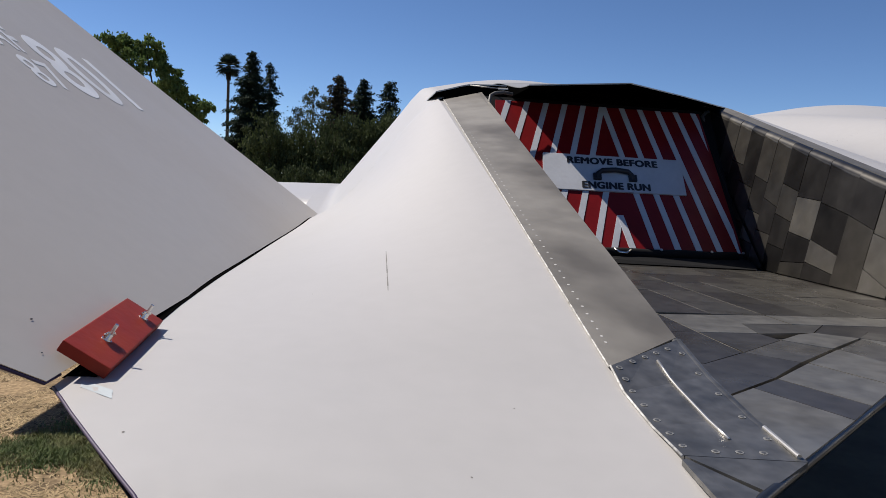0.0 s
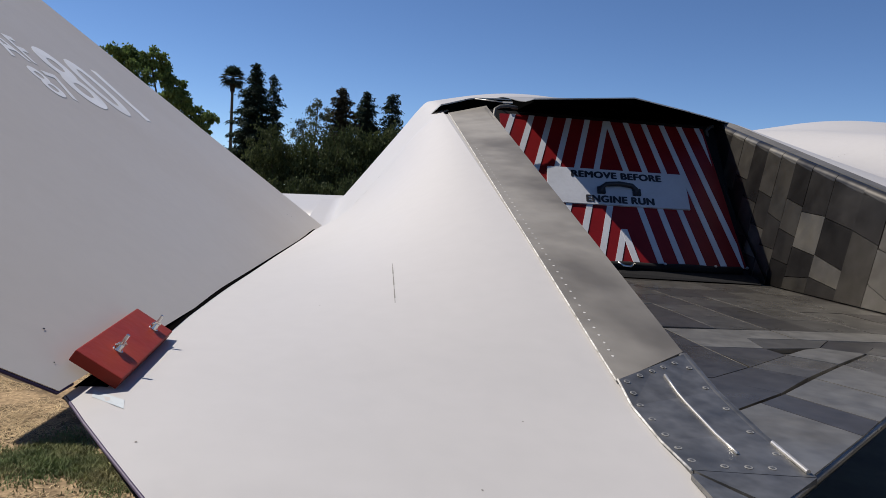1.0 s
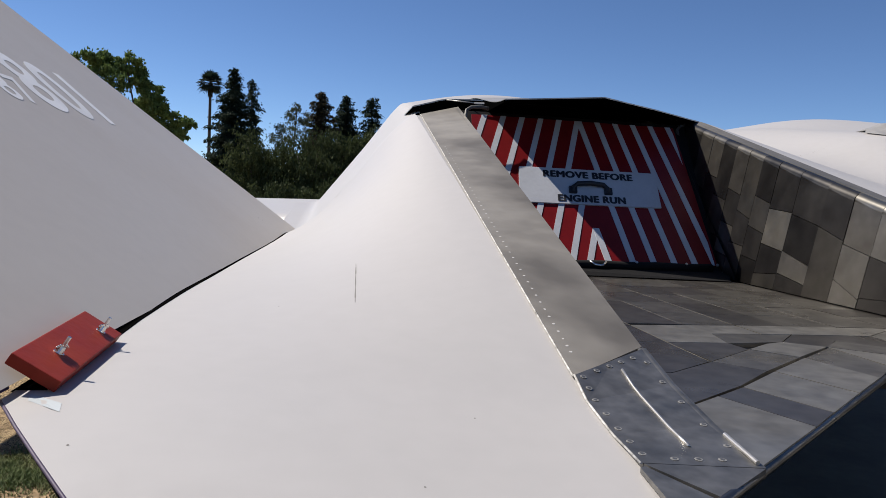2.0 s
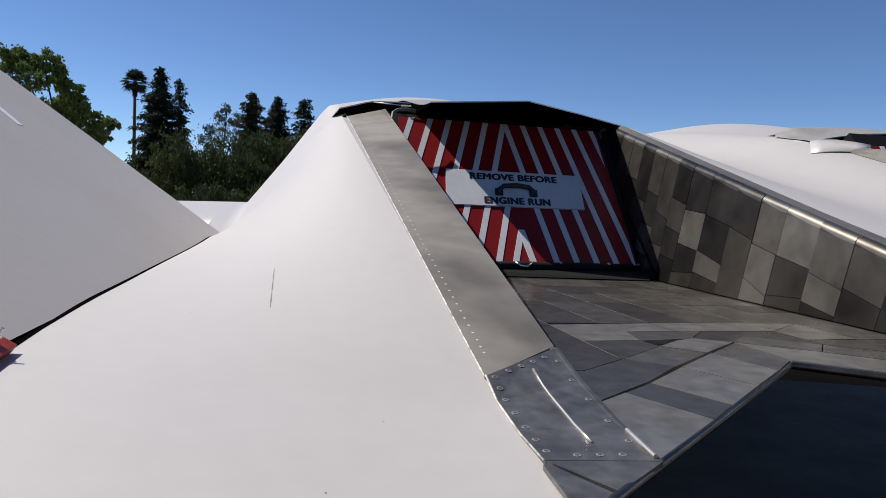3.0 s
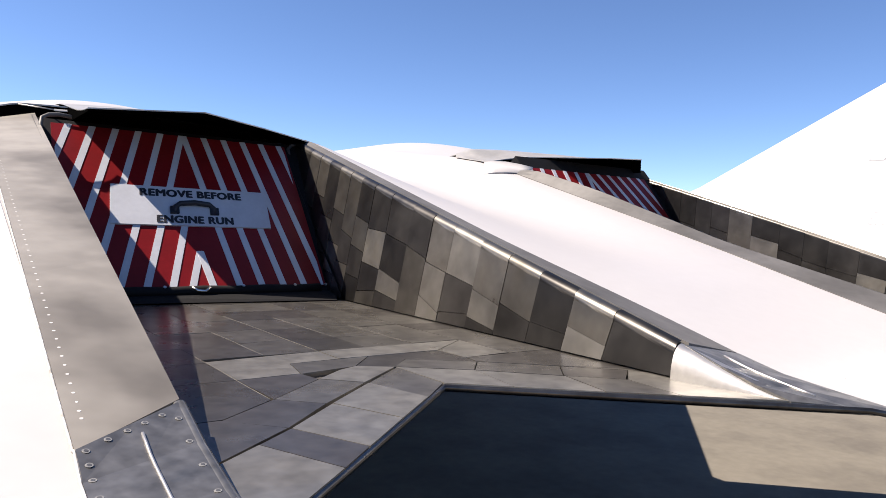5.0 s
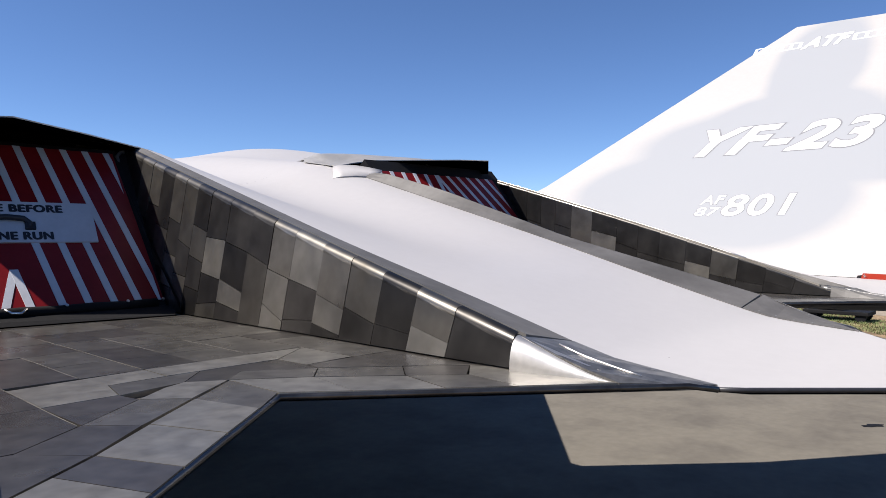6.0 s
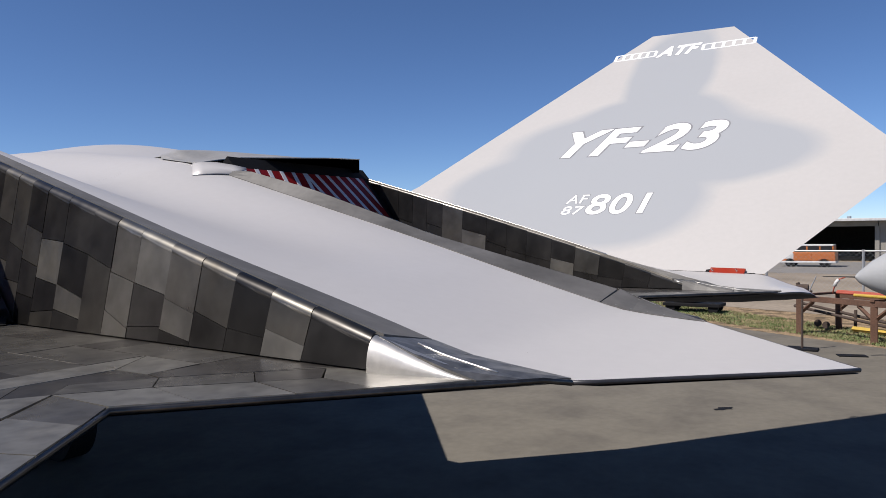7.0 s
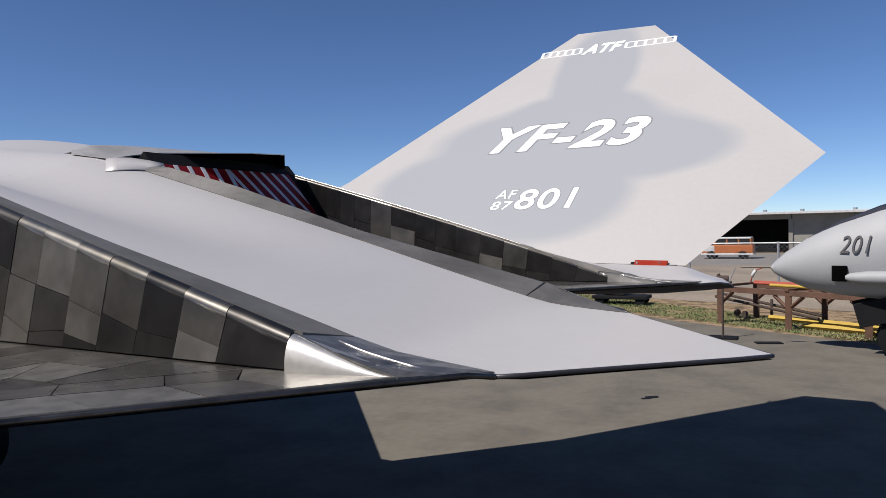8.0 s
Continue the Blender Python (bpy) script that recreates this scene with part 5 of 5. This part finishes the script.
        p = Vector((0.22 * math.cos(a), 0.22 * math.sin(a), z))
        add_leaf(vs, fs, p, Euler((0, 1.3, a)).to_matrix(), rnd.uniform(0.35, 0.6), 0.12)
    link_mesh("dead_fronds", vs, fs, LEAF_BROWN, t, "short skirt of dead fronds")


x, y = far_spot(14.6, 44)
broadleaf(x, y, 9.0, [(-2.9, 8.5, 0.75), (-1.9, 8.85, 0.65), (-0.9, 8.75, 0.65), (-0.1, 8.2, 0.7), (-1.4, 7.8, 0.85), (0.5, 7.4, 0.75), (0.95, 6.6, 0.75), (1.2, 5.8, 0.7), (0.0, 6.5, 0.8), (0.3, 5.4, 0.9), (2.15, 5.75, 0.52), (2.25, 5.15, 0.42), (1.2, 4.6, 0.8), (-1.4, 6.2, 1.0), (1.9, 4.2, 0.6)], LEAF, 21, "tall sunlit broadleaf tree with an open crown", 0.19, 18, 95)
palm(*far_spot(9.89, 78), 12.8, 2)
conifer(*far_spot(8.2, 60), 11.7, 3.2, LEAF_DARK, 31, "tall dark pointed conifer", 0.1, 0.85, 1.15)
conifer(*far_spot(6.85, 64), 11.5, 2.1, LEAF_DARK, 32, "slim dark conifer with sparse branches", 0.1, 0.7, 0.62)
conifer(*far_spot(1.63, 66), 11.1, 2.3, LEAF_BROWN, 33, "brownish columnar conifer above the bushes", 0.1, 0.5, 1.0)
conifer(*far_spot(-0.34, 68), 11.3, 2.3, LEAF_DARK, 34, "dark pointed conifer above the bushes", 0.1, 0.65, 1.0)
conifer(*far_spot(-2.34, 68), 11.2, 2.0, LEAF_DARK, 35, "dark conifer with ragged top", 0.1, 0.45, 0.75)
x, y = far_spot(3.9, 62)
broadleaf(x, y, 9, [(-0.7, 7.4, 0.7), (0.0, 8.6, 0.55), (0.6, 9.0, 0.5), (1.1, 8.3, 0.55), (0.5, 7.7, 0.7), (-0.2, 6.9, 0.9), (0.9, 6.8, 0.8), (-1.1, 6.3, 0.7), (0, 5.8, 1.2)], LEAF_GREY, 36, "wispy grey-green tree with an open crown", 0.16, 14, 24, loose=0.36)
BUSHES = [(6.7, 46, 6.0, 1.7), (5.4, 47, 5.0, 1.6), (4.2, 46, 4.9, 1.5), (2.7, 45, 5.7, 1.8), (1.3, 47, 6.9, 2.0), (-0.3, 46, 6.9, 2.0), (-1.9, 46, 6.8, 2.0), (-3.5, 46, 6.6, 2.0), (-5.2, 47, 6.2, 2.2), (-7.2, 47, 5.4, 2.2), (8.4, 48, 4.2, 1.9), (4.5, 38, 2.9, 1.2), (2.6, 39, 2.6, 1.3), (0.4, 40, 3.0, 1.4), (-1.6, 39, 2.9, 1.4), (-3.8, 39, 2.9, 1.5)]
for k, (b, d, h, r) in enumerate(BUSHES):
    x, y = far_spot(b, d)
    broadleaf(x, y, h * 0.7, [(0, h - 0.75 * r, 0.75 * r), (-0.6 * r, h - 1.05 * r, 0.7 * r), (0.65 * r, h - 1.0 * r, 0.7 * r), (0.1, h - 1.6 * r, r), (-0.7 * r, 0.35 * h, r), (0.7 * r, 0.35 * h, r), (0, 0.2 * h, r)], LEAF_OLIVE, 50 + k, "dense dark olive-green tree, drooping to the ground", 0.20, 15, 52, "bushy_tree", 0.9, 0.34)


# ---- hangar, fence and vehicle beyond the apron ----
HANGAR = material("beige_metal_cladding", (0.227, 0.214, 0.186), 0.6, vary=0.06, grain=1, fine=12)
WHITE_TRIM = material("white_trim_paint", (0.500, 0.500, 0.493), 0.5, vary=0.04)
GALV = material("galvanised_steel", (0.42, 0.43, 0.44), 0.45, 0.7, vary=0.1)
DARK = material("dark_interior", (0.03, 0.028, 0.026), 0.9)
ORANGE = material("orange_paint", (0.367, 0.107, 0.020), 0.4, vary=0.08)
GLASS_DARK = material("dark_window", (0.02, 0.022, 0.025), 0.1)
TIMBER = material("brown_stained_timber", (0.10, 0.05, 0.03), 0.8, vary=0.25, grain=3, fine=30, tint=(0.07, 0.036, 0.022), bump=0.4)
YELLOW = material("yellow_paint", (0.414, 0.280, 0.040), 0.5, vary=0.12, grain=4)
RED_PIPE = material("faded_red_paint", (0.333, 0.067, 0.040), 0.55, vary=0.15, grain=4)
RUST = material("rusty_iron", (0.07, 0.05, 0.04), 0.85, 0.3, vary=0.3, grain=5, fine=40)

hangar = thing("hangar", "low beige hangar with white roof edge and dark open doorway", "building", (61, 8, 0))
box("wall", (0.3, 22, 3.1), Matrix.Translation((0.6, 24.5, 1.55)), HANGAR, hangar)
box("wall", (0.3, 17.75, 3.1), Matrix.Translation((0.6, -15.725, 1.55)), HANGAR, hangar)
box("lintel", (0.3, 20.3, 0.4), Matrix.Translation((0.6, 3.35, 2.9)), HANGAR, hangar)
box("back_wall", (0.3, 60, 3.1), Matrix.Translation((14, 5, 1.55)), DARK, hangar)
box("roof", (15.5, 61, 0.2), Matrix.Translation((7.0, 5, 3.2)), WHITE_TRIM, hangar, 0.03)
for yy in (-11.3, -7.54, -4.75, 9, 18):
    rod("roof_vent", (2.5, yy, 3.25), (2.5, yy, 3.52), 0.16, GALV, hangar)
for yy in (-6.75, 13.4):
    box("door_post", (0.35, 0.3, 2.7), Matrix.Translation((0.5, yy, 1.35)), HANGAR, hangar)

fence = thing("chain_link_fence", "grey chain-link fence with a top rail, before the hangar", "fence", (25.8, 0, 0))
for k in range(-4, 12):
    rod("post", (0, 0.28 + 3.0 * k, 0), (0, 0.28 + 3.0 * k, 1.68), 0.04, GALV, fence, seg=8)
rod("top_rail", (0, -12, 1.63), (0, 34, 1.63), 0.028, GALV, fence, seg=8)
vs, fs = [], []
step = 0.16
for k in range(int(46 / step)):
    for sg in (-1, 1):
        y0 = -12 + k * step
        i = len(vs)
        y1 = y0 + sg * 1.58
        if not -12 <= y1 <= 34:
            continue
        vs += [(0, y0, 0.05), (0, y0 + 0.008, 0.05), (0, y1 + 0.008, 1.63), (0, y1, 1.63)]
        fs.append((i, i + 1, i + 2, i + 3))
mesh_ob = link_mesh("wire_mesh", vs, fs, GALV, fence)
mesh_ob["kind"] = "stuff"

van = thing("van", "old orange van with a flat white roof, parked behind the fence", "vehicle", (51, 4.75, 0))
box("body", (1.9, 3.3, 0.62), Matrix.Translation((0, 0, 0.66)), ORANGE, van, 0.06)
box("cab", (1.8, 3.1, 0.44), Matrix.Translation((0, 0.05, 1.17)), GLASS_DARK, van, 0.05, "dark band of windows")
box("roof", (1.9, 3.3, 0.11), Matrix.Translation((0, 0.12, 1.42)), WHITE_TRIM, van, 0.045, "flat white roof")
box("front_panel", (1.92, 0.9, 0.42), Matrix.Translation((0, 1.22, 0.72)), WHITE_TRIM, van, 0.05, "white front panel")
for yy in (-1.5, -0.75, 0.0, 0.75, 1.58):
    box("pillar", (1.84, 0.09, 0.46), Matrix.Translation((0, yy, 1.17)), ORANGE, van, 0.01)
for yy in (-1.0, 0.2):
    box("side_door", (0.03, 0.95, 0.5), Matrix.Translation((-0.955, yy, 0.68)), ORANGE, van, 0.01)
box("bumper", (1.95, 3.36, 0.13), Matrix.Translation((0, 0, 0.33)), WHITE_TRIM, van, 0.03)
for yy in (-1.0, 1.0):
    for xx in (-0.85, 0.85):
        rod("wheel", (xx - 0.12, yy, 0.28), (xx + 0.12, yy, 0.28), 0.28, BLACK, van, seg=20)


# ---- the second jet's nose ----
NAVY = material("light_grey_paint", (0.300, 0.307, 0.314), 0.62, vary=0.02, grain=1, fine=20, tint=(0.274, 0.280, 0.286))
MATT_NAVY = material("matt_navy_paint", (0.020, 0.022, 0.035), 0.8, vary=0.1)
nose_jet = thing("parked_jet", "light grey jet with a pointed nose and black numbers", "aircraft", (12.35, -0.304, 1.491))


def nose():
    # stations from the tip: distance aft, half width, half height, centre height
    st = [(0.0, 0.02, 0.02, 0.0), (0.06, 0.09, 0.10, 0.0), (0.25, 0.21, 0.25, 0.03), (0.6, 0.35, 0.45, 0.08), (1.1, 0.47, 0.64, 0.17), (1.7, 0.55, 0.79, 0.26), (2.4, 0.64, 0.90, 0.34), (3.4, 0.74, 1.0, 0.42), (5.5, 0.8, 1.02, 0.45), (9.0, 0.8, 0.95, 0.5)]
    seg = 28
    vs, fs = [], []
    for d, rx, rz, zc in st:
        vs += [(rx * math.cos(6.2832 * k / seg), -d, zc + rz * math.sin(6.2832 * k / seg)) for k in range(seg)]
    for i in range(len(st) - 1):
        for k in range(seg):
            fs.append((i * seg + k, i * seg + (k + 1) % seg, (i + 1) * seg + (k + 1) % seg, (i + 1) * seg + k))
    fs += [tuple(range(seg)), tuple((len(st) - 1) * seg + k for k in range(seg))]
    body = link_mesh("fuselage", vs, fs, NAVY, nose_jet, smooth=True)
    vs, fs, n = [], [], 8
    for d, rx, rz, zc in st[3:]:
        wide = 0.42 * smooth01((d - 0.35) / 1.0)
        vs += [((rx + 0.006) * math.cos(math.pi / 2 - wide + 2 * wide * k / n), -d, zc + (rz + 0.006) * math.sin(math.pi / 2 - wide + 2 * wide * k / n)) for k in range(n + 1)]
    for i in range(len(st) - 4):
        fs += [(i * (n + 1) + k, i * (n + 1) + k + 1, (i + 1) * (n + 1) + k + 1, (i + 1) * (n + 1) + k) for k in range(n)]
    link_mesh("antiglare_panel", vs, fs, MATT_NAVY, body, "matt dark navy panel along the top of the nose", smooth=True)
    rod("pitot_tube", (0, 0, 0), (0, 0.5, 0.0), 0.012, DARK, nose_jet, 0.006)
    # a red and white streamer on the probe
    tube("streamer", [(0, 0.15, -0.01), (0, 0.24, -0.04), (0, 0.31, -0.14), (0.0, 0.345, -0.30)], 0.03, RED_PIPE, nose_jet, 6, "red and white streamer", 0.4)
    tube("streamer_band", [(0, 0.25, -0.05), (0, 0.29, -0.10), (0, 0.318, -0.17)], 0.033, WHITE_TRIM, nose_jet, 6)
    box("gun_port", (0.05, 0.24, 0.27), Matrix.Translation((-0.455, -1.09, -0.07)) @ Matrix.Rotation(-0.22, 4, "Z"), SHADE_BLACK, nose_jet, 0.02)
    vs, fs = [], []
    st2 = [(-1.17, 0.03), (-1.24, 0.075), (-1.5, 0.11), (-3.2, 0.13), (-5, 0.13)]
    for yy, r in st2:
        vs += [(-0.47 - 0.06 * (-yy) + r * math.cos(6.2832 * k / 12), yy, -0.13 + r * math.sin(6.2832 * k / 12)) for k in range(12)]
    for i in range(len(st2) - 1):
        for k in range(12):
            fs.append((i * 12 + k, i * 12 + (k + 1) % 12, (i + 1) * 12 + (k + 1) % 12, (i + 1) * 12 + k))
    link_mesh("strake", vs, fs, NAVY, nose_jet, smooth=True)
    vs, fs = [], []
    st3 = [(-1.25, 0.03, 0.88), (-1.7, 0.20, 1.07), (-2.6, 0.40, 1.36), (-3.6, 0.45, 1.55), (-5.0, 0.45, 1.55)]
    for yy, r, zt in st3:
        vs += [(r * math.cos(math.pi * k / 10), yy, 0.70 + (zt - 0.70) * math.sin(math.pi * k / 10)) for k in range(11)]
    for i in range(len(st3) - 1):
        for k in range(10):
            fs.append((i * 11 + k, i * 11 + k + 1, (i + 1) * 11 + k + 1, (i + 1) * 11 + k))
    link_mesh("canopy", vs, fs, GLASS_DARK, nose_jet, "dark canopy", smooth=True)
    mm = Matrix((Vector((-0.2, -0.98, 0.0)).normalized(), Vector((0.245, -0.05, 0.969)).normalized(), Vector((-0.95, 0.19, 0.25)).normalized())).transposed().to_4x4()
    mm.translation = Vector((-0.478, -1.09, 0.27))
    letters("lettering", "201", mm, 0.47, 0.31, INK, nose_jet, 0.3, 0.004, 0.008)
    rod("nose_gear", (0, -1.95, -1.2), (0, -1.95, -0.3), 0.10, DARK, nose_jet, label="dark nose gear")
    for xx in (-0.28, 0.28):
        box("gear_door", (0.04, 0.85, 0.42), Matrix.Translation((xx, -1.75, -0.70)) @ Matrix.Rotation(-0.25, 4, "X"), BLACK, nose_jet, 0.015)
    box("gear_box", (0.3, 0.45, 0.5), Matrix.Translation((0, -1.92, -0.78)), BLACK, nose_jet, 0.08)
    for xx in (-0.15, 0.15):
        rod("tyre", (xx - 0.08, -1.95, -1.191), (xx + 0.08, -1.95, -1.191), 0.3, BLACK, nose_jet, seg=20)


nose()


# ---- trestle bench and what lies on and under it ----
bench = thing("trestle_bench", "long brown timber bench on braced posts", "bench", (16.0, 1.0, 0))
A, B = Vector((-0.10, 0.05, 0)), Vector((-2.75, -4.45, 0))
along = (B - A).normalized()
cross = Vector((-along.y, along.x, 0))
cross = cross if cross.x > 0 else -cross
for off in (0.0, 1.35):
    a, b = A + cross * off, B + cross * off
    m = Matrix.Translation((a + b) / 2 + Vector((0, 0, 0.80))) @ along.to_track_quat("Y", "Z").to_matrix().to_4x4()
    box("beam", (0.1, (b - a).length, 0.12), m, TIMBER, bench, 0.008)
    for t in (0.012, 0.34, 0.66, 0.985):
        p = a.lerp(b, t)
        box("post", (0.13, 0.13, 0.76), Matrix.Translation(p + Vector((0, 0, 0.38))), TIMBER, bench, 0.008)
        for sg in (-1, 1):
            q = p + along * sg * 0.34
            if 0.0 < (q - a).dot(along) < (b - a).length:
                bm = bmesh.new()
                add_rod(bm, p + Vector((0, 0, 0.45)), q + Vector((0, 0, 0.74)), 0.045, seg=4)
                part("brace", bm, TIMBER, bench)
for t in (0.012, 0.34, 0.66, 0.985):
    p = A.lerp(B, t) + cross * 0.675
    m = Matrix.Translation(p + Vector((0, 0, 0.865))) @ along.to_track_quat("Y", "Z").to_matrix().to_4x4()
    box("cross_piece", (1.5, 0.1, 0.05), m, TIMBER, bench, 0.006)


def loose_bar(name, label, category, a, b, r, mat, square=False):
    t = thing(name, label, category, a)
    bm = bmesh.new()
    add_rod(bm, (0, 0, 0), Vector(b) - Vector(a), r, seg=4 if square else 10)
    part("bar", bm, mat, t)
    return t


base = Vector((16.0, 1.0, 0.905))
P_ = lambda t, o, z: tuple(base + A.lerp(B, t) + cross * o + Vector((0, 0, z)))
loose_bar("red_pole", "faded red pole lying on the trestle bench", "pole", P_(0.06, 0.95, 0.02), P_(0.66, 0.75, 0.02), 0.035, RED_PIPE)
loose_bar("red_pole", "faded red pole lying on the trestle bench", "pole", P_(0.10, 0.62, 0.02), P_(0.60, 0.55, 0.02), 0.03, RED_PIPE)
loose_bar("yellow_pole", "yellow pole lying on the trestle bench", "pole", P_(0.22, 0.30, 0.02), P_(0.75, 0.25, 0.02), 0.035, YELLOW)
loose_bar("white_pole", "white pole lying on the trestle bench", "pole", P_(0.42, 1.1, 0.02), P_(0.60, 1.0, 0.02), 0.035, WHITE_TRIM)
for k, (a, b) in enumerate((((16.6, 0.0, 0.08), (15.2, -2.6, 0.08)), ((15.3, -0.75, 0.08), (14.3, -2.9, 0.08)))):
    loose_bar("yellow_beam", "yellow painted beam lying on the grass", "beam", a, b, 0.06, YELLOW, True)
cart = thing("hand_truck", "rusty iron hand truck lying under the bench", "hand truck", (16.9, 0.25, 0))
for a, b in (((0.5, 0.9, 0.55), (-0.6, -1.4, 0.18)), ((0.2, 1.0, 0.5), (-0.9, -1.3, 0.15)), ((0.5, 0.9, 0.55), (0.2, 1.0, 0.5)), ((0.1, 0.1, 0.1), (0.1, 0.1, 0.62)), ((-0.3, -0.3, 0.05), (-0.2, -0.3, 0.5))):
    rod("bar", a, b, 0.035, RUST, cart)
for p in ((0.15, 0.5, 0.2), (-0.15, 0.3, 0.2)):
    rod("wheel", (p[0] - 0.04, p[1], p[2] - 0.08), (p[0] + 0.04, p[1], p[2] - 0.08), 0.08, RUST, cart, seg=16)
loose_bar("thin_rod", "thin pale rod leaning up from the bench", "rod", (16.2, 0.85, 0.905), (16.2, 0.70, 1.27), 0.012, GALV)
lump = thing("old_pump", "small rusty pump on the bench's end", "pump", (16.35, 1.0, 0.915))
rod("body", (0, -0.13, 0.08), (0, 0.13, 0.08), 0.085, RUST, lump, seg=12)
box("foot", (0.2, 0.4, 0.05), Matrix.Translation((0, 0, 0.0)), RUST, lump, 0.01)
rod("outlet", (0, 0.05, 0.08), (0.0, 0.10, 0.20), 0.04, RUST, lump)

stand = thing("stanchion", "thin dark post on a flat black foot", "post", (13.3, 0.64, 0.012))
rod("post", (0, 0, 0.03), (0, 0, 1.05), 0.022, RUST, stand)
box("foot", (0.35, 0.55, 0.04), Matrix.Translation((0, 0, 0.02)), BLACK, stand, 0.01)
mat_ = thing("rubber_mat", "flat black rubber mat on the apron", "mat", (12.95, -0.22, 0.012))
box("sheet", (0.22, 0.48, 0.02), Matrix.Rotation(0.35, 4, "Z") @ Matrix.Translation((0, 0, 0.01)), BLACK, mat_, 0.005)
crate = thing("tow_dolly", "low dark dolly with a grey load on the far grass", "dolly", (19.4, 4.2, 0))
box("deck", (0.8, 1.6, 0.10), Matrix.Translation((0, 0, 0.22)), BLACK, crate, 0.02)
box("load", (0.6, 0.7, 0.25), Matrix.Translation((0, 0.2, 0.42)), GALV, crate, 0.08)
for p in ((-0.3, -0.6), (0.3, -0.6), (-0.3, 0.6), (0.3, 0.6)):
    rod("wheel", (p[0] - 0.05, p[1], 0.14), (p[0] + 0.05, p[1], 0.14), 0.14, BLACK, crate, seg=14)

stain = link_mesh("oil_stain", [(7.65 + (0.13 + 0.05 * math.sin(3.1 * k)) * math.cos(6.2832 * k / 14), 0.88 + (0.07 + 0.03 * math.cos(2.3 * k)) * math.sin(6.2832 * k / 14) - 0.5 * 0.13 * math.cos(6.2832 * k / 14), 0.0165) for k in range(14)], [tuple(range(14))], BLACK, apron)
stain["label"] = "small dark oil stain"
